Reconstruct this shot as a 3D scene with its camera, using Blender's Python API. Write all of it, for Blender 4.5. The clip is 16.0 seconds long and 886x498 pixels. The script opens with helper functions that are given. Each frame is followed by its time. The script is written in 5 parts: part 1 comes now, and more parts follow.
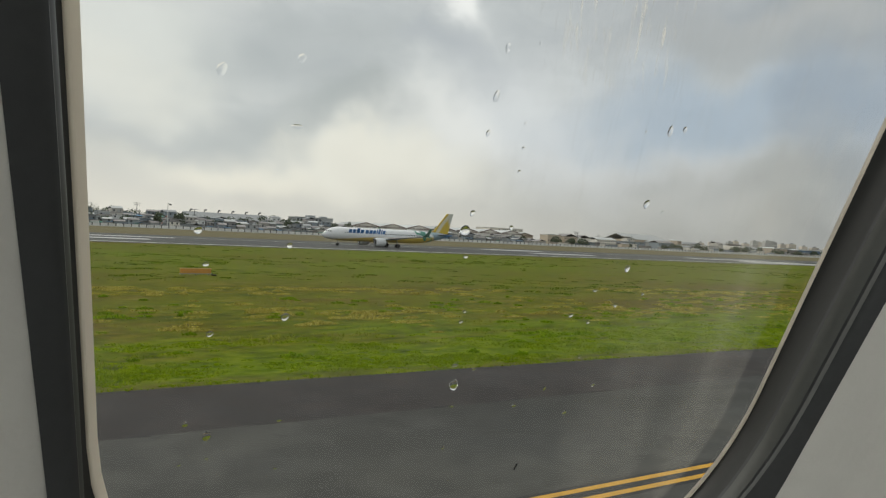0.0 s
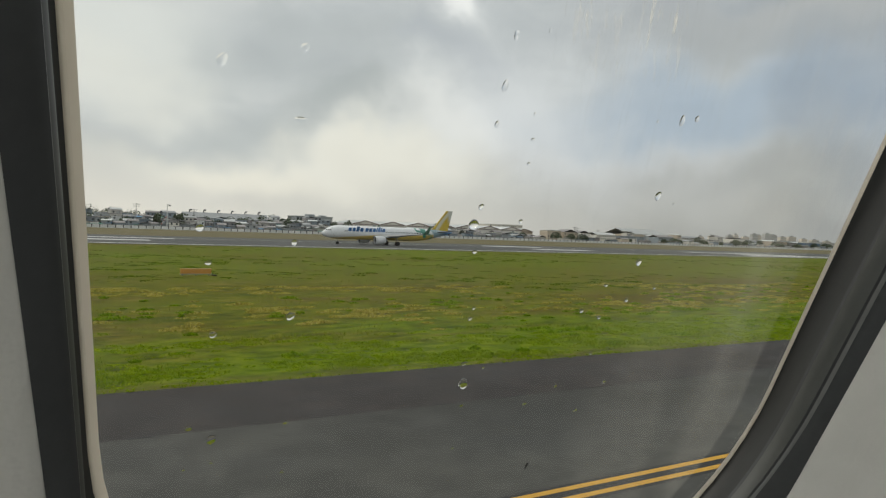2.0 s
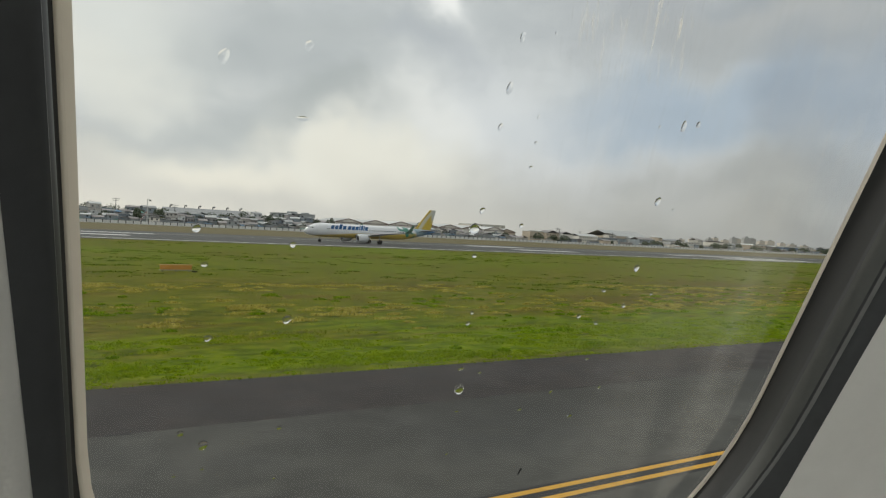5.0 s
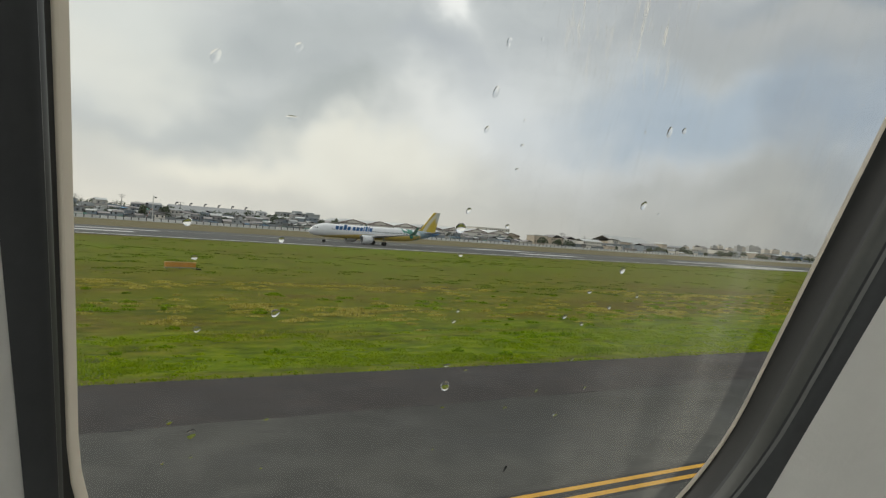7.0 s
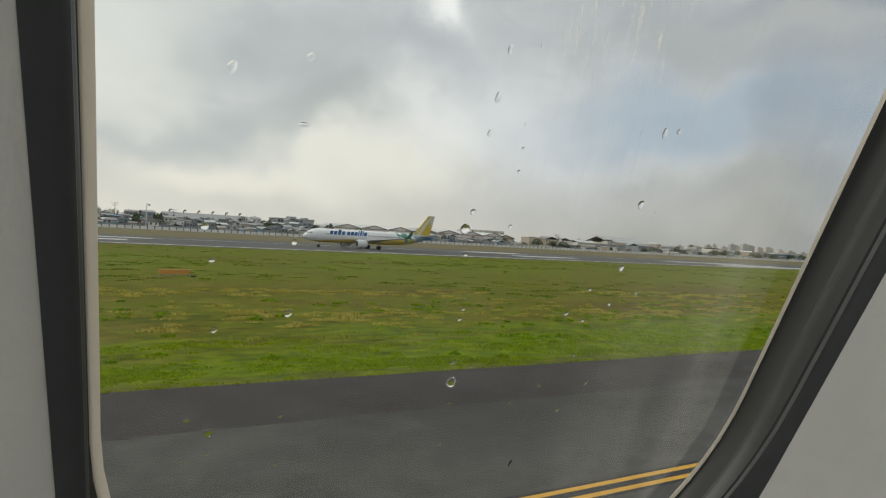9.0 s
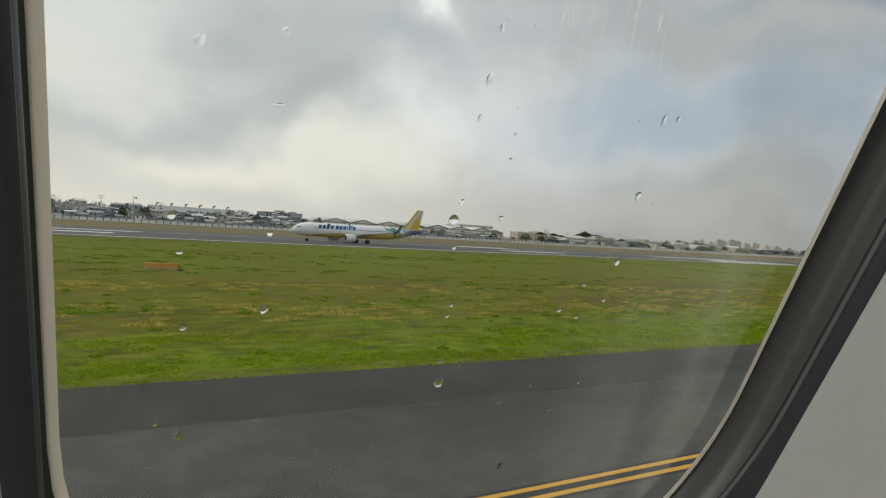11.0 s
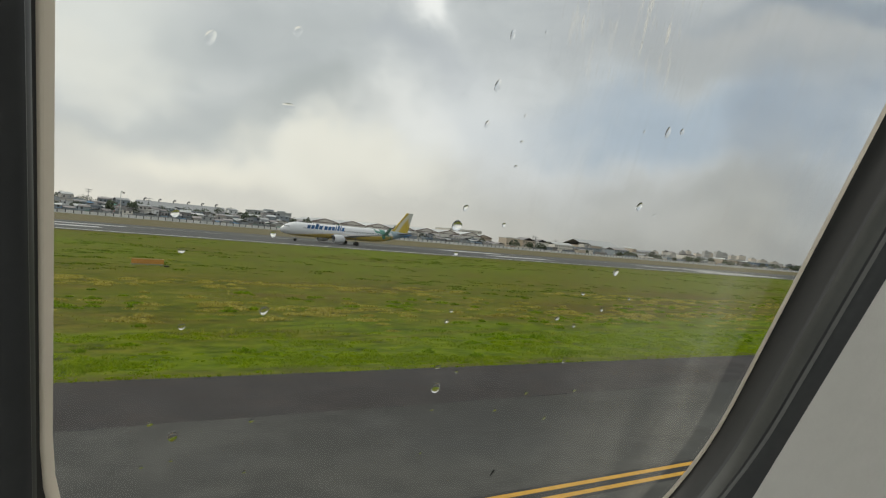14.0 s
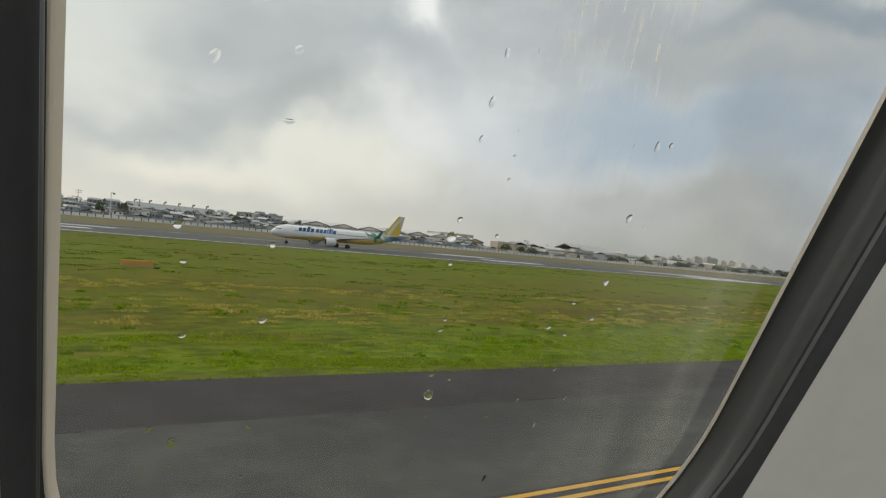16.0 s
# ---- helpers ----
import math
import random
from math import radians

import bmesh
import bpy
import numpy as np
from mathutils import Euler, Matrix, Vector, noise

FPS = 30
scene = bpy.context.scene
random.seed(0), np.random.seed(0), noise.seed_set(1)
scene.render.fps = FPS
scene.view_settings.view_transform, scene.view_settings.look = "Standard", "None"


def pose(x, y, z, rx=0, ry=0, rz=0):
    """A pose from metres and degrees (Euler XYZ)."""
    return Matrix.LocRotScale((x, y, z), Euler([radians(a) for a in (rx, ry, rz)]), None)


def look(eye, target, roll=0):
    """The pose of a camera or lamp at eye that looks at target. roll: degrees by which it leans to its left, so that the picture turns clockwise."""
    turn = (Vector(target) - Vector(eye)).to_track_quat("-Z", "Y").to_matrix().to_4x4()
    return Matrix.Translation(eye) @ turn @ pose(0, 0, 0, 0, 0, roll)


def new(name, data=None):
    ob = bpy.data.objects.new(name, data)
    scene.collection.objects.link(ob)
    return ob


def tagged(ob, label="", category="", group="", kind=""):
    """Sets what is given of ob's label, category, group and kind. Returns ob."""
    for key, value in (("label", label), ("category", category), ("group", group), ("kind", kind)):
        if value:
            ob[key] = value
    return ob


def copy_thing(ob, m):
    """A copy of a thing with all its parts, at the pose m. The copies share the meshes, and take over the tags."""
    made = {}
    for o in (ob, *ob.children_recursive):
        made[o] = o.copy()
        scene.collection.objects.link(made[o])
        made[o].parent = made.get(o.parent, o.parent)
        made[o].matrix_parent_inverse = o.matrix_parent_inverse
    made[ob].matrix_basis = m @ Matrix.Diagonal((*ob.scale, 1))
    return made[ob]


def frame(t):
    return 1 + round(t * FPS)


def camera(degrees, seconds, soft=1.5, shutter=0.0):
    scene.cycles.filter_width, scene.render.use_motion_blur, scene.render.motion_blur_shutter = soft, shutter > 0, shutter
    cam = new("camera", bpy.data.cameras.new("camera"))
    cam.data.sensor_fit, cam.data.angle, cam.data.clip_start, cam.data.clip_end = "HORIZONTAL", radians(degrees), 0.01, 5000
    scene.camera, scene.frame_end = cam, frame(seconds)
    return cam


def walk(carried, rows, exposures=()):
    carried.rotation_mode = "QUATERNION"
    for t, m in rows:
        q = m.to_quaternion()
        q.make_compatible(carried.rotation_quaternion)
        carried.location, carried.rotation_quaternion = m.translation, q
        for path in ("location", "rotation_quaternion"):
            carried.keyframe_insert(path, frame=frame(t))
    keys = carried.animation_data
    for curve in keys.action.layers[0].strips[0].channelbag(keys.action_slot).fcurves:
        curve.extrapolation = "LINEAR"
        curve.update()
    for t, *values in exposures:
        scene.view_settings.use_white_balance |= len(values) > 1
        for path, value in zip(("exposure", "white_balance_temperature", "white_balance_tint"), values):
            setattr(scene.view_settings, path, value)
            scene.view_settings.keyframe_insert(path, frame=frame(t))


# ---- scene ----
cam = camera(65.0, 16.0, soft=1.25)
PATH = [
    (0, 0.0053, -0.0004, 4.4012, 88.903, -2.820, -30.909),
    (0.5, 0.0046, 0.0039, 4.4004, 88.817, -2.695, -30.736),
    (1, 0.0059, -0.0007, 4.4009, 88.796, -2.277, -30.539),
    (1.5, 0.0050, -0.0016, 4.3997, 88.820, -2.153, -31.249),
    (2, 0.0060, 0.0047, 4.4006, 88.671, -2.075, -30.929),
    (2.5, 0.0056, 0.0063, 4.4000, 88.555, -2.031, -31.243),
    (3, 0.0042, 0.0027, 4.4003, 88.449, -1.801, -31.418),
    (3.5, 0.0070, 0.0047, 4.3999, 88.444, -1.790, -31.213),
    (4, 0.0039, 0.0069, 4.4007, 88.357, -1.880, -31.789),
    (6.5, 0.0047, 0.0102, 4.4016, 89.020, -4.058, -32.272),
    (7, 0.0054, 0.0036, 4.4008, 88.861, -3.979, -31.988),
    (7.5, 0.0002, 0.0003, 4.3995, 88.992, -3.634, -32.074),
    (8, 0.0033, 0.0027, 4.3987, 89.009, -3.322, -31.947),
    (8.5, 0.0019, 0.0032, 4.3993, 88.996, -3.151, -31.937),
    (9, -0.0000, 0.0000, 4.4000, 89.153, -3.138, -32.426),
    (11.5, 0.0066, 0.0107, 4.3993, 88.660, -3.386, -33.350),
    (12, 0.0054, 0.0117, 4.3995, 88.664, -3.494, -33.098),
    (12.5, 0.0018, 0.0081, 4.4008, 88.776, -4.212, -33.483),
    (13, 0.0021, 0.0088, 4.4010, 88.886, -4.692, -33.888),
    (13.5, 0.0013, 0.0086, 4.4011, 88.963, -5.070, -34.347),
    (14, 0.0036, 0.0110, 4.3995, 89.128, -4.959, -34.269),
    (14.5, 0.0024, 0.0093, 4.4002, 89.118, -5.045, -34.452),
    (15, 0.0024, 0.0099, 4.4003, 89.336, -5.061, -34.386),
    (15.5, 0.0013, 0.0081, 4.4006, 89.475, -5.308, -34.455),
    (16, 0.0006, 0.0082, 4.4012, 89.494, -5.382, -34.962),
]
walk(cam, [(t, pose(x, y, z, rx, ry, rz)) for t, x, y, z, rx, ry, rz in PATH], exposures=[(0.0, 0.0, 6500, 6.6), (16.0, 0.0, 6500, 6.6)])

# ---------------------------------------------------------------- light
SUN_EL, SUN_AZ = 48.0, -38.0      # degrees; azimuth from +Y towards +X
world = bpy.data.worlds.new("sky")
scene.world = world
world.use_nodes = True


class Graph:
    """Short calls for building node trees."""

    def __init__(self, tree):
        self.t = tree
        tree.nodes.clear()

    def node(self, kind, **props):
        n = self.t.nodes.new(kind)
        for k, val in props.items():
            if k == "operation":
                n.operation = val
            elif k == "data_type":
                n.data_type = val
            elif k == "blend_type":
                n.blend_type = val
            elif k == "sky_type":
                n.sky_type = val
            elif k == "feature":
                n.feature = val
            elif k == "wave_type":
                n.wave_type = val
        return n

    def link(self, a, b):
        self.t.links.new(a, b)

    def put(self, sock, value):
        if hasattr(value, "is_output"):
            self.link(value, sock)
        else:
            sock.default_value = value

    def math(self, op, a, b=0.0, c=0.0):
        n = self.node("ShaderNodeMath", operation=op)
        for s, val in zip(n.inputs, (a, b, c)):
            self.put(s, val)
        return n.outputs[0]

    def vec(self, op, a, b=(0, 0, 0)):
        n = self.node("ShaderNodeVectorMath", operation=op)
        self.put(n.inputs[0], a)
        self.put(n.inputs[1], b)
        return n.outputs[0]

    def scaled(self, vector, xyz):
        return self.vec("MULTIPLY", vector, xyz)

    def noise(self, vector, scale, detail=4.0, rough=0.55, distortion=0.0):
        n = self.node("ShaderNodeTexNoise")
        self.put(n.inputs["Vector"], vector)
        self.put(n.inputs["Scale"], scale)
        self.put(n.inputs["Detail"], detail)
        self.put(n.inputs["Roughness"], rough)
        self.put(n.inputs["Distortion"], distortion)
        return n.outputs[0]

    def voronoi(self, vector, scale, feature="F1"):
        n = self.node("ShaderNodeTexVoronoi", feature=feature)
        self.put(n.inputs["Vector"], vector)
        self.put(n.inputs["Scale"], scale)
        return n.outputs["Distance"]

    def ramp(self, fac, stops):
        n = self.node("ShaderNodeValToRGB")
        self.put(n.inputs[0], fac)
        e = n.color_ramp.elements
        while len(e) < len(stops):
            e.new(0.5)
        for el, (p, col) in zip(e, stops):
            el.position = p
            el.color = (*col, 1) if len(col) == 3 else col
        return n.outputs[0]

    def step(self, fac, lo, hi, a=0.0, b=1.0):
        n = self.node("ShaderNodeMapRange")
        for s, val in zip(n.inputs, (fac, lo, hi, a, b)):
            self.put(s, val)
        return n.outputs[0]

    def mix(self, fac, a, b, blend="MIX"):
        n = self.node("ShaderNodeMix", data_type="RGBA", blend_type=blend)
        self.put(n.inputs[0], fac)
        for s, val in ((n.inputs[6], a), (n.inputs[7], b)):
            if not hasattr(val, "is_output"):
                val = (*val, 1) if len(val) == 3 else val
            self.put(s, val)
        return n.outputs[2]

    def split(self, vector):
        n = self.node("ShaderNodeSeparateXYZ")
        self.link(vector, n.inputs[0])
        return n.outputs


def build_sky():
    g = Graph(world.node_tree)
    coord = g.node("ShaderNodeTexCoord").outputs["Generated"]
    warp = g.noise(coord, 4.6, 6.0, 0.52)
    warp2 = g.noise(g.vec("ADD", coord, (7.3, 2.1, 4.4)), 4.6, 6.0, 0.52)
    x, y, z = g.split(coord)
    az = g.math("ADD", g.math("MULTIPLY", g.math("ARCTAN2", x, y), 57.2958), g.step(warp, 0, 1, -12, 12))
    el = g.math("ADD", g.math("MULTIPLY", g.math("ARCSINE", z), 57.2958), g.step(warp2, 0, 1, -7, 7))

    def cloud(a, e, sa, se):
        u = g.math("DIVIDE", g.math("SUBTRACT", az, a), sa)
        w = g.math("DIVIDE", g.math("SUBTRACT", el, e), se)
        d = g.math("ADD", g.math("MULTIPLY", u, u), g.math("MULTIPLY", w, w))
        return g.math("EXPONENT", g.math("MULTIPLY", g.math("POWER", d, 1.4), -1.0))

    sky = g.node("ShaderNodeTexSky", sky_type="NISHITA")
    sky.sun_disc = False
    sky.sun_elevation, sky.sun_rotation = radians(SUN_EL), radians(SUN_AZ)
    sky.dust_density, sky.air_density = 3.0, 1.0
    blue = g.mix(1.0, sky.outputs[0], (0.10, 0.10, 0.10), "MULTIPLY")
    # overcast layers: broad veil, then darker bellies and bright gaps
    veil = g.noise(g.scaled(coord, (1.0, 1.0, 2.4)), 2.6, 6.0, 0.54, 0.25)
    fine = g.noise(g.scaled(coord, (1.0, 1.0, 2.2)), 11.0, 6.0, 0.58, 0.5)
    tone = g.math("ADD", g.math("MULTIPLY", veil, 0.7), g.math("MULTIPLY", fine, 0.3))
    grey = g.ramp(tone, [(0.34, (0.47, 0.495, 0.505)), (0.50, (0.57, 0.59, 0.585)), (0.64, (0.68, 0.685, 0.665))])
    base = g.mix(0.90, blue, grey)
    base = g.mix(g.math("MULTIPLY", cloud(7.6, 13.7, 10.7, 3.3), 0.50), base, (0.500, 0.530, 0.528))
    base = g.mix(g.math("MULTIPLY", cloud(7.2, 14.0, 7.0, 3.3), 0.88), base, (0.745, 0.760, 0.725))
    base = g.mix(g.math("MULTIPLY", cloud(19.6, 13.7, 10.7, 2.3), 0.72), base, (0.460, 0.490, 0.499))
    base = g.mix(g.math("MULTIPLY", cloud(7.9, 5.5, 6.1, 1.2), 0.60), base, (0.550, 0.580, 0.566))
    base = g.mix(g.math("MULTIPLY", cloud(16.8, 8.0, 7.0, 1.6), 0.66), base, (0.480, 0.510, 0.509))
    base = g.mix(g.math("MULTIPLY", cloud(23.8, 9.9, 4.9, 1.6), 0.80), base, (0.420, 0.450, 0.451))
    base = g.mix(g.math("MULTIPLY", cloud(31.9, 13.9, 5.6, 1.2), 0.85), base, (0.450, 0.480, 0.510))
    base = g.mix(g.math("MULTIPLY", cloud(6.0, 10.4, 5.6, 2.6), 0.70), base, (0.800, 0.795, 0.730))
    base = g.mix(g.math("MULTIPLY", cloud(16.1, 4.4, 8.8, 1.6), 0.90), base, (0.900, 0.870, 0.758))
    base = g.mix(g.math("MULTIPLY", cloud(25.9, 5.5, 9.8, 2.6), 0.90), base, (0.880, 0.860, 0.768))
    base = g.mix(g.math("MULTIPLY", cloud(32.2, 9.1, 6.1, 2.6), 0.85), base, (0.840, 0.840, 0.810))
    base = g.mix(g.math("MULTIPLY", cloud(31.5, 17.3, 2.8, 1.9), 0.85), base, (0.960, 0.960, 0.940))
    base = g.mix(g.math("MULTIPLY", cloud(38.6, 11.0, 7.0, 4.2), 0.80), base, (0.720, 0.740, 0.750))
    base = g.mix(g.math("MULTIPLY", cloud(44.3, 6.2, 10.2, 3.3), 0.70), base, (0.640, 0.650, 0.650))
    base = g.mix(g.math("MULTIPLY", cloud(54.3, 10.2, 12.1, 2.8), 0.90), base, (0.385, 0.460, 0.545))
    base = g.mix(g.math("MULTIPLY", cloud(55.7, 4.6, 10.2, 2.1), 0.75), base, (0.385, 0.40, 0.40))
    base = g.mix(g.math("MULTIPLY", cloud(55.5, 15.3, 12.1, 2.1), 0.85), base, (0.410, 0.430, 0.440))
    base = g.mix(g.math("MULTIPLY", cloud(59.6, 16.6, 4.2, 1.4), 0.60), base, (0.460, 0.470, 0.470))
    base = g.mix(g.math("MULTIPLY", cloud(61.6, 18.0, 6.1, 1.2), 0.80), base, (0.250, 0.300, 0.360))
    base = g.mix(g.math("MULTIPLY", cloud(49.2, 18.2, 7.0, 2.3), 0.60), base, (0.390, 0.410, 0.430))
    base = g.mix(g.math("MULTIPLY", cloud(62.2, 8.9, 4.2, 7.0), 0.50), base, (0.250, 0.300, 0.370))
    # pale haze low over the horizon
    puff = g.step(fine, 0.3, 0.7, 0.98, 1.02)
    base = g.mix(1.0, base, puff, "MULTIPLY")
    low = g.step(el, 0.0, 8.0, 0.92, 0.0)
    side = g.step(az, 14.0, 56.0, 0.0, 1.0)
    haze = g.mix(side, (0.76, 0.725, 0.645), (0.325, 0.33, 0.32))
    base = g.mix(low, base, haze)
    bg = g.node("ShaderNodeBackground")
    g.link(base, bg.inputs[0])
    bg.inputs[1].default_value = SKY_POWER
    out = g.node("ShaderNodeOutputWorld")
    g.link(bg.outputs[0], out.inputs[0])


SKY_POWER = 1.0
build_sky()

sun_lamp = bpy.data.lights.new("sun", "SUN")
sun_lamp.energy, sun_lamp.angle, sun_lamp.color = 1.3, radians(14), (1.0, 0.95, 0.86)
sun = new("sun", sun_lamp)
az, el = radians(SUN_AZ), radians(SUN_EL)
sun.matrix_world = look((math.sin(az) * math.cos(el) * 100, math.cos(az) * math.cos(el) * 100, math.sin(el) * 100), (0, 0, 0))


# ---------------------------------------------------------------- materials
def material(name, build):
    m = bpy.data.materials.new(name)
    m.use_nodes = True
    g = Graph(m.node_tree)
    build(g)
    return m


def surface(g, colour, rough=0.8, metal=0.0, bump=None, strength=0.3, distance=0.02, spec=0.5):
    b = g.node("ShaderNodeBsdfPrincipled")
    if not hasattr(colour, "is_output"):
        colour = (*colour, 1)
    g.put(b.inputs["Base Color"], colour)
    g.put(b.inputs["Roughness"], rough)
    g.put(b.inputs["Metallic"], metal)
    g.put(b.inputs["Specular IOR Level"], spec)
    if bump is not None:
        n = g.node("ShaderNodeBump")
        n.inputs["Strength"].default_value, n.inputs["Distance"].default_value = strength, distance
        g.link(bump, n.inputs["Height"])
        g.link(n.outputs[0], b.inputs["Normal"])
    out = g.node("ShaderNodeOutputMaterial")
    g.link(b.outputs[0], out.inputs[0])
    return b


def place_of(g):
    return g.node("ShaderNodeNewGeometry").outputs["Position"]


def plain(name, colour, rough=0.6, metal=0.0, vary=0.15, scale=3.0, bump=0.0, spec=0.5):
    """One paint or plastic with soft blotches and fine grain."""
    def build(g):
        p = g.node("ShaderNodeTexCoord").outputs["Object"]
        n = g.math("ADD", g.math("MULTIPLY", g.noise(p, scale, 5), 0.6), g.math("MULTIPLY", g.noise(p, scale * 14, 3), 0.4))
        lo, hi = [c * (1 - vary) for c in colour], [min(1, c * (1 + vary)) for c in colour]
        surface(g, g.ramp(n, [(0.32, lo), (0.68, hi)]), rough, metal, g.noise(p, scale * 40, 2) if bump else None, bump, 0.002, spec)
    return material(name, build)


def mottled(name, dark, light, rough=0.85):
    """House walls and roofs: every thing takes its own tone between two, with stains."""
    def build(g):
        rnd = g.node("ShaderNodeObjectInfo").outputs["Random"]
        p = place_of(g)
        stain = g.noise(g.scaled(p, (1, 1, 0.35)), 0.6, 6, 0.65)
        tone = g.math("ADD", g.math("MULTIPLY", rnd, 0.75), g.math("MULTIPLY", stain, 0.35))
        surface(g, g.ramp(tone, [(0.15, dark), (0.95, light)]), rough, 0, g.noise(p, 3, 3), 0.3, 0.05)
    return material(name, build)


def grass_build(g):
    p = place_of(g)
    x, y, z = g.split(p)
    wide = g.noise(g.scaled(p, (0.022, 0.055, 0)), 1.0, 4, 0.6)
    mid = g.noise(g.scaled(p, (0.14, 0.34, 0)), 1.0, 7, 0.68, 0.5)
    clump = g.noise(g.scaled(p, (0.75, 1.5, 0)), 1.0, 7, 0.74, 0.3)
    tiny = g.noise(p, 6.0, 4, 0.75)
    blend = g.math("ADD", g.math("MULTIPLY", clump, 0.65), g.math("MULTIPLY", tiny, 0.35))
    lush = g.ramp(blend, [(0.38, (0.045, 0.082, 0.002)), (0.46, (0.112, 0.172, 0.002)), (0.53, (0.175, 0.245, 0.003)), (0.62, (0.28, 0.32, 0.016))])
    dry = g.ramp(blend, [(0.38, (0.048, 0.050, 0.003)), (0.46, (0.105, 0.096, 0.004)), (0.53, (0.160, 0.132, 0.006)), (0.62, (0.31, 0.235, 0.04))])
    # long grass along the pavement, mown and dry further out
    far = g.step(g.math("ADD", y, g.step(mid, 0.25, 0.75, -10, 10)), 25.0, 33.0, 0.0, 0.72)
    meadow = g.step(g.math("ADD", y, g.step(wide, 0.3, 0.7, -22, 22)), 44.0, 80.0, 0.0, 0.42)
    pick = g.math("ADD", g.math("SUBTRACT", far, meadow), g.step(wide, 0.32, 0.68, -0.50, 0.42))
    col = g.mix(g.step(pick, 0.0, 1.0), lush, dry)
    straw = g.step(g.noise(g.scaled(p, (0.20, 0.50, 0)), 1.0, 7, 0.78, 0.5), 0.52, 0.62, 0.0, 0.85)
    col = g.mix(g.math("MULTIPLY", straw, far), col, (0.2960, 0.2220, 0.0629))
    rust = g.step(g.noise(g.scaled(g.vec("ADD", p, (11, 53, 0)), (0.06, 0.14, 0)), 1.0, 6, 0.7, 0.6), 0.50, 0.62, 0.0, 0.75)
    col = g.mix(g.math("MULTIPLY", rust, far), col, (0.1295, 0.0777, 0.0222))
    green = g.step(g.noise(g.scaled(g.vec("ADD", p, (31, 7, 0)), (0.13, 0.36, 0)), 1.0, 7, 0.78, 0.5), 0.53, 0.64, 0.0, 0.75)
    col = g.mix(green, col, g.ramp(tiny, [(0.38, (0.0259, 0.0503, 0.0030)), (0.62, (0.0999, 0.1554, 0.0052))]))
    # dark streaks put into the colour for the shade of small grass ridges
    ridge_shade = g.step(g.noise(g.scaled(g.vec("ADD", p, (5, 91, 0)), (0.5, 1.5, 0)), 1.0, 6, 0.72, 0.6), 0.55, 0.66, 0.0, 0.78)
    col = g.mix(ridge_shade, col, (0.0259, 0.0355, 0.0044))
    verge = g.math("MULTIPLY", g.step(y, 19.9, 20.9, 1.0, 0.0), g.step(mid, 0.40, 0.60, 0.0, 0.8))
    col = g.mix(verge, col, (0.1554, 0.1258, 0.0407))
    strip = g.step(y, 225.0, 250.0)
    col = g.mix(strip, col, g.ramp(mid, [(0.3, (0.150, 0.142, 0.066)), (0.5, (0.205, 0.178, 0.098)), (0.7, (0.285, 0.240, 0.140))]))
    height = g.math("ADD", g.math("MULTIPLY", clump, 0.7), g.math("MULTIPLY", tiny, 0.3))
    col = g.mix(1.0, col, (0.79, 0.79, 0.79), "MULTIPLY")
    surface(g, col, 0.95, 0, height, 0.5, 0.18, 0.1)


def asphalt(name, base, tint, stain=False):
    def build(g):
        p = place_of(g)
        x, y, z = g.split(p)
        wide = g.noise(g.scaled(p, (0.24, 0.30, 0)), 1.0, 7, 0.70, 0.4)
        blot = g.noise(g.scaled(p, (0.75, 0.9, 0)), 1.0, 8, 0.72, 0.4)
        streak = g.noise(g.scaled(p, (0.05, 2.2, 0)), 1.0, 4, 0.6)
        tone = g.math("ADD", g.math("ADD", g.math("MULTIPLY", wide, 0.42), g.math("MULTIPLY", blot, 0.48)), g.math("MULTIPLY", streak, 0.10))
        col = g.ramp(tone, [(0.40, [c * 0.70 for c in base]), (0.50, base), (0.60, [c * 1.40 for c in base])])
        col = g.mix(g.step(blot, 0.50, 0.66, 0.0, 0.8), col, tint)
        if stain:
            # oil-dark patches beside the seam and pale scraped ones nearer the painted line
            reach = g.math("ADD", x, g.step(wide, 0.2, 0.8, -5.0, 5.0))
            depth = g.math("ADD", y, g.step(blot, 0.2, 0.8, -1.6, 1.6))
            dark = g.math("MULTIPLY", g.math("MULTIPLY", g.step(reach, 4.0, 10.0), g.step(reach, 60.0, 90.0, 1.0, 0.0)), g.step(depth, 11.2, 13.6, 0.0, 0.62))
            col = g.mix(dark, col, [c * 0.42 for c in base])
            scrape = g.step(g.noise(g.scaled(g.vec("ADD", p, (3, 17, 0)), (0.12, 0.5, 0)), 1.0, 6, 0.7, 0.8), 0.56, 0.66, 0.0, 0.28)
            col = g.mix(scrape, col, [c * 1.9 for c in base])
        surface(g, col, g.step(wide, 0.3, 0.7, 0.62, 0.9), 0, None, 0.0, 0.0, 0.35)
    return material(name, build)


def paint(name, colour, under, wear):
    def build(g):
        p = place_of(g)
        n = g.math("ADD", g.math("MULTIPLY", g.noise(g.scaled(p, (0.7, 2.0, 1)), 1.6, 7, 0.7), 0.6), g.math("MULTIPLY", g.noise(p, 22, 4, 0.7), 0.4))
        col = g.mix(g.step(n, wear, wear + 0.10, 0.0, 0.9), colour, under)
        col = g.mix(g.step(g.noise(p, 3.0, 5), 0.42, 0.7, 0.0, 0.35), col, [c * 0.55 for c in colour])
        surface(g, col, 0.75)
    return material(name, build)


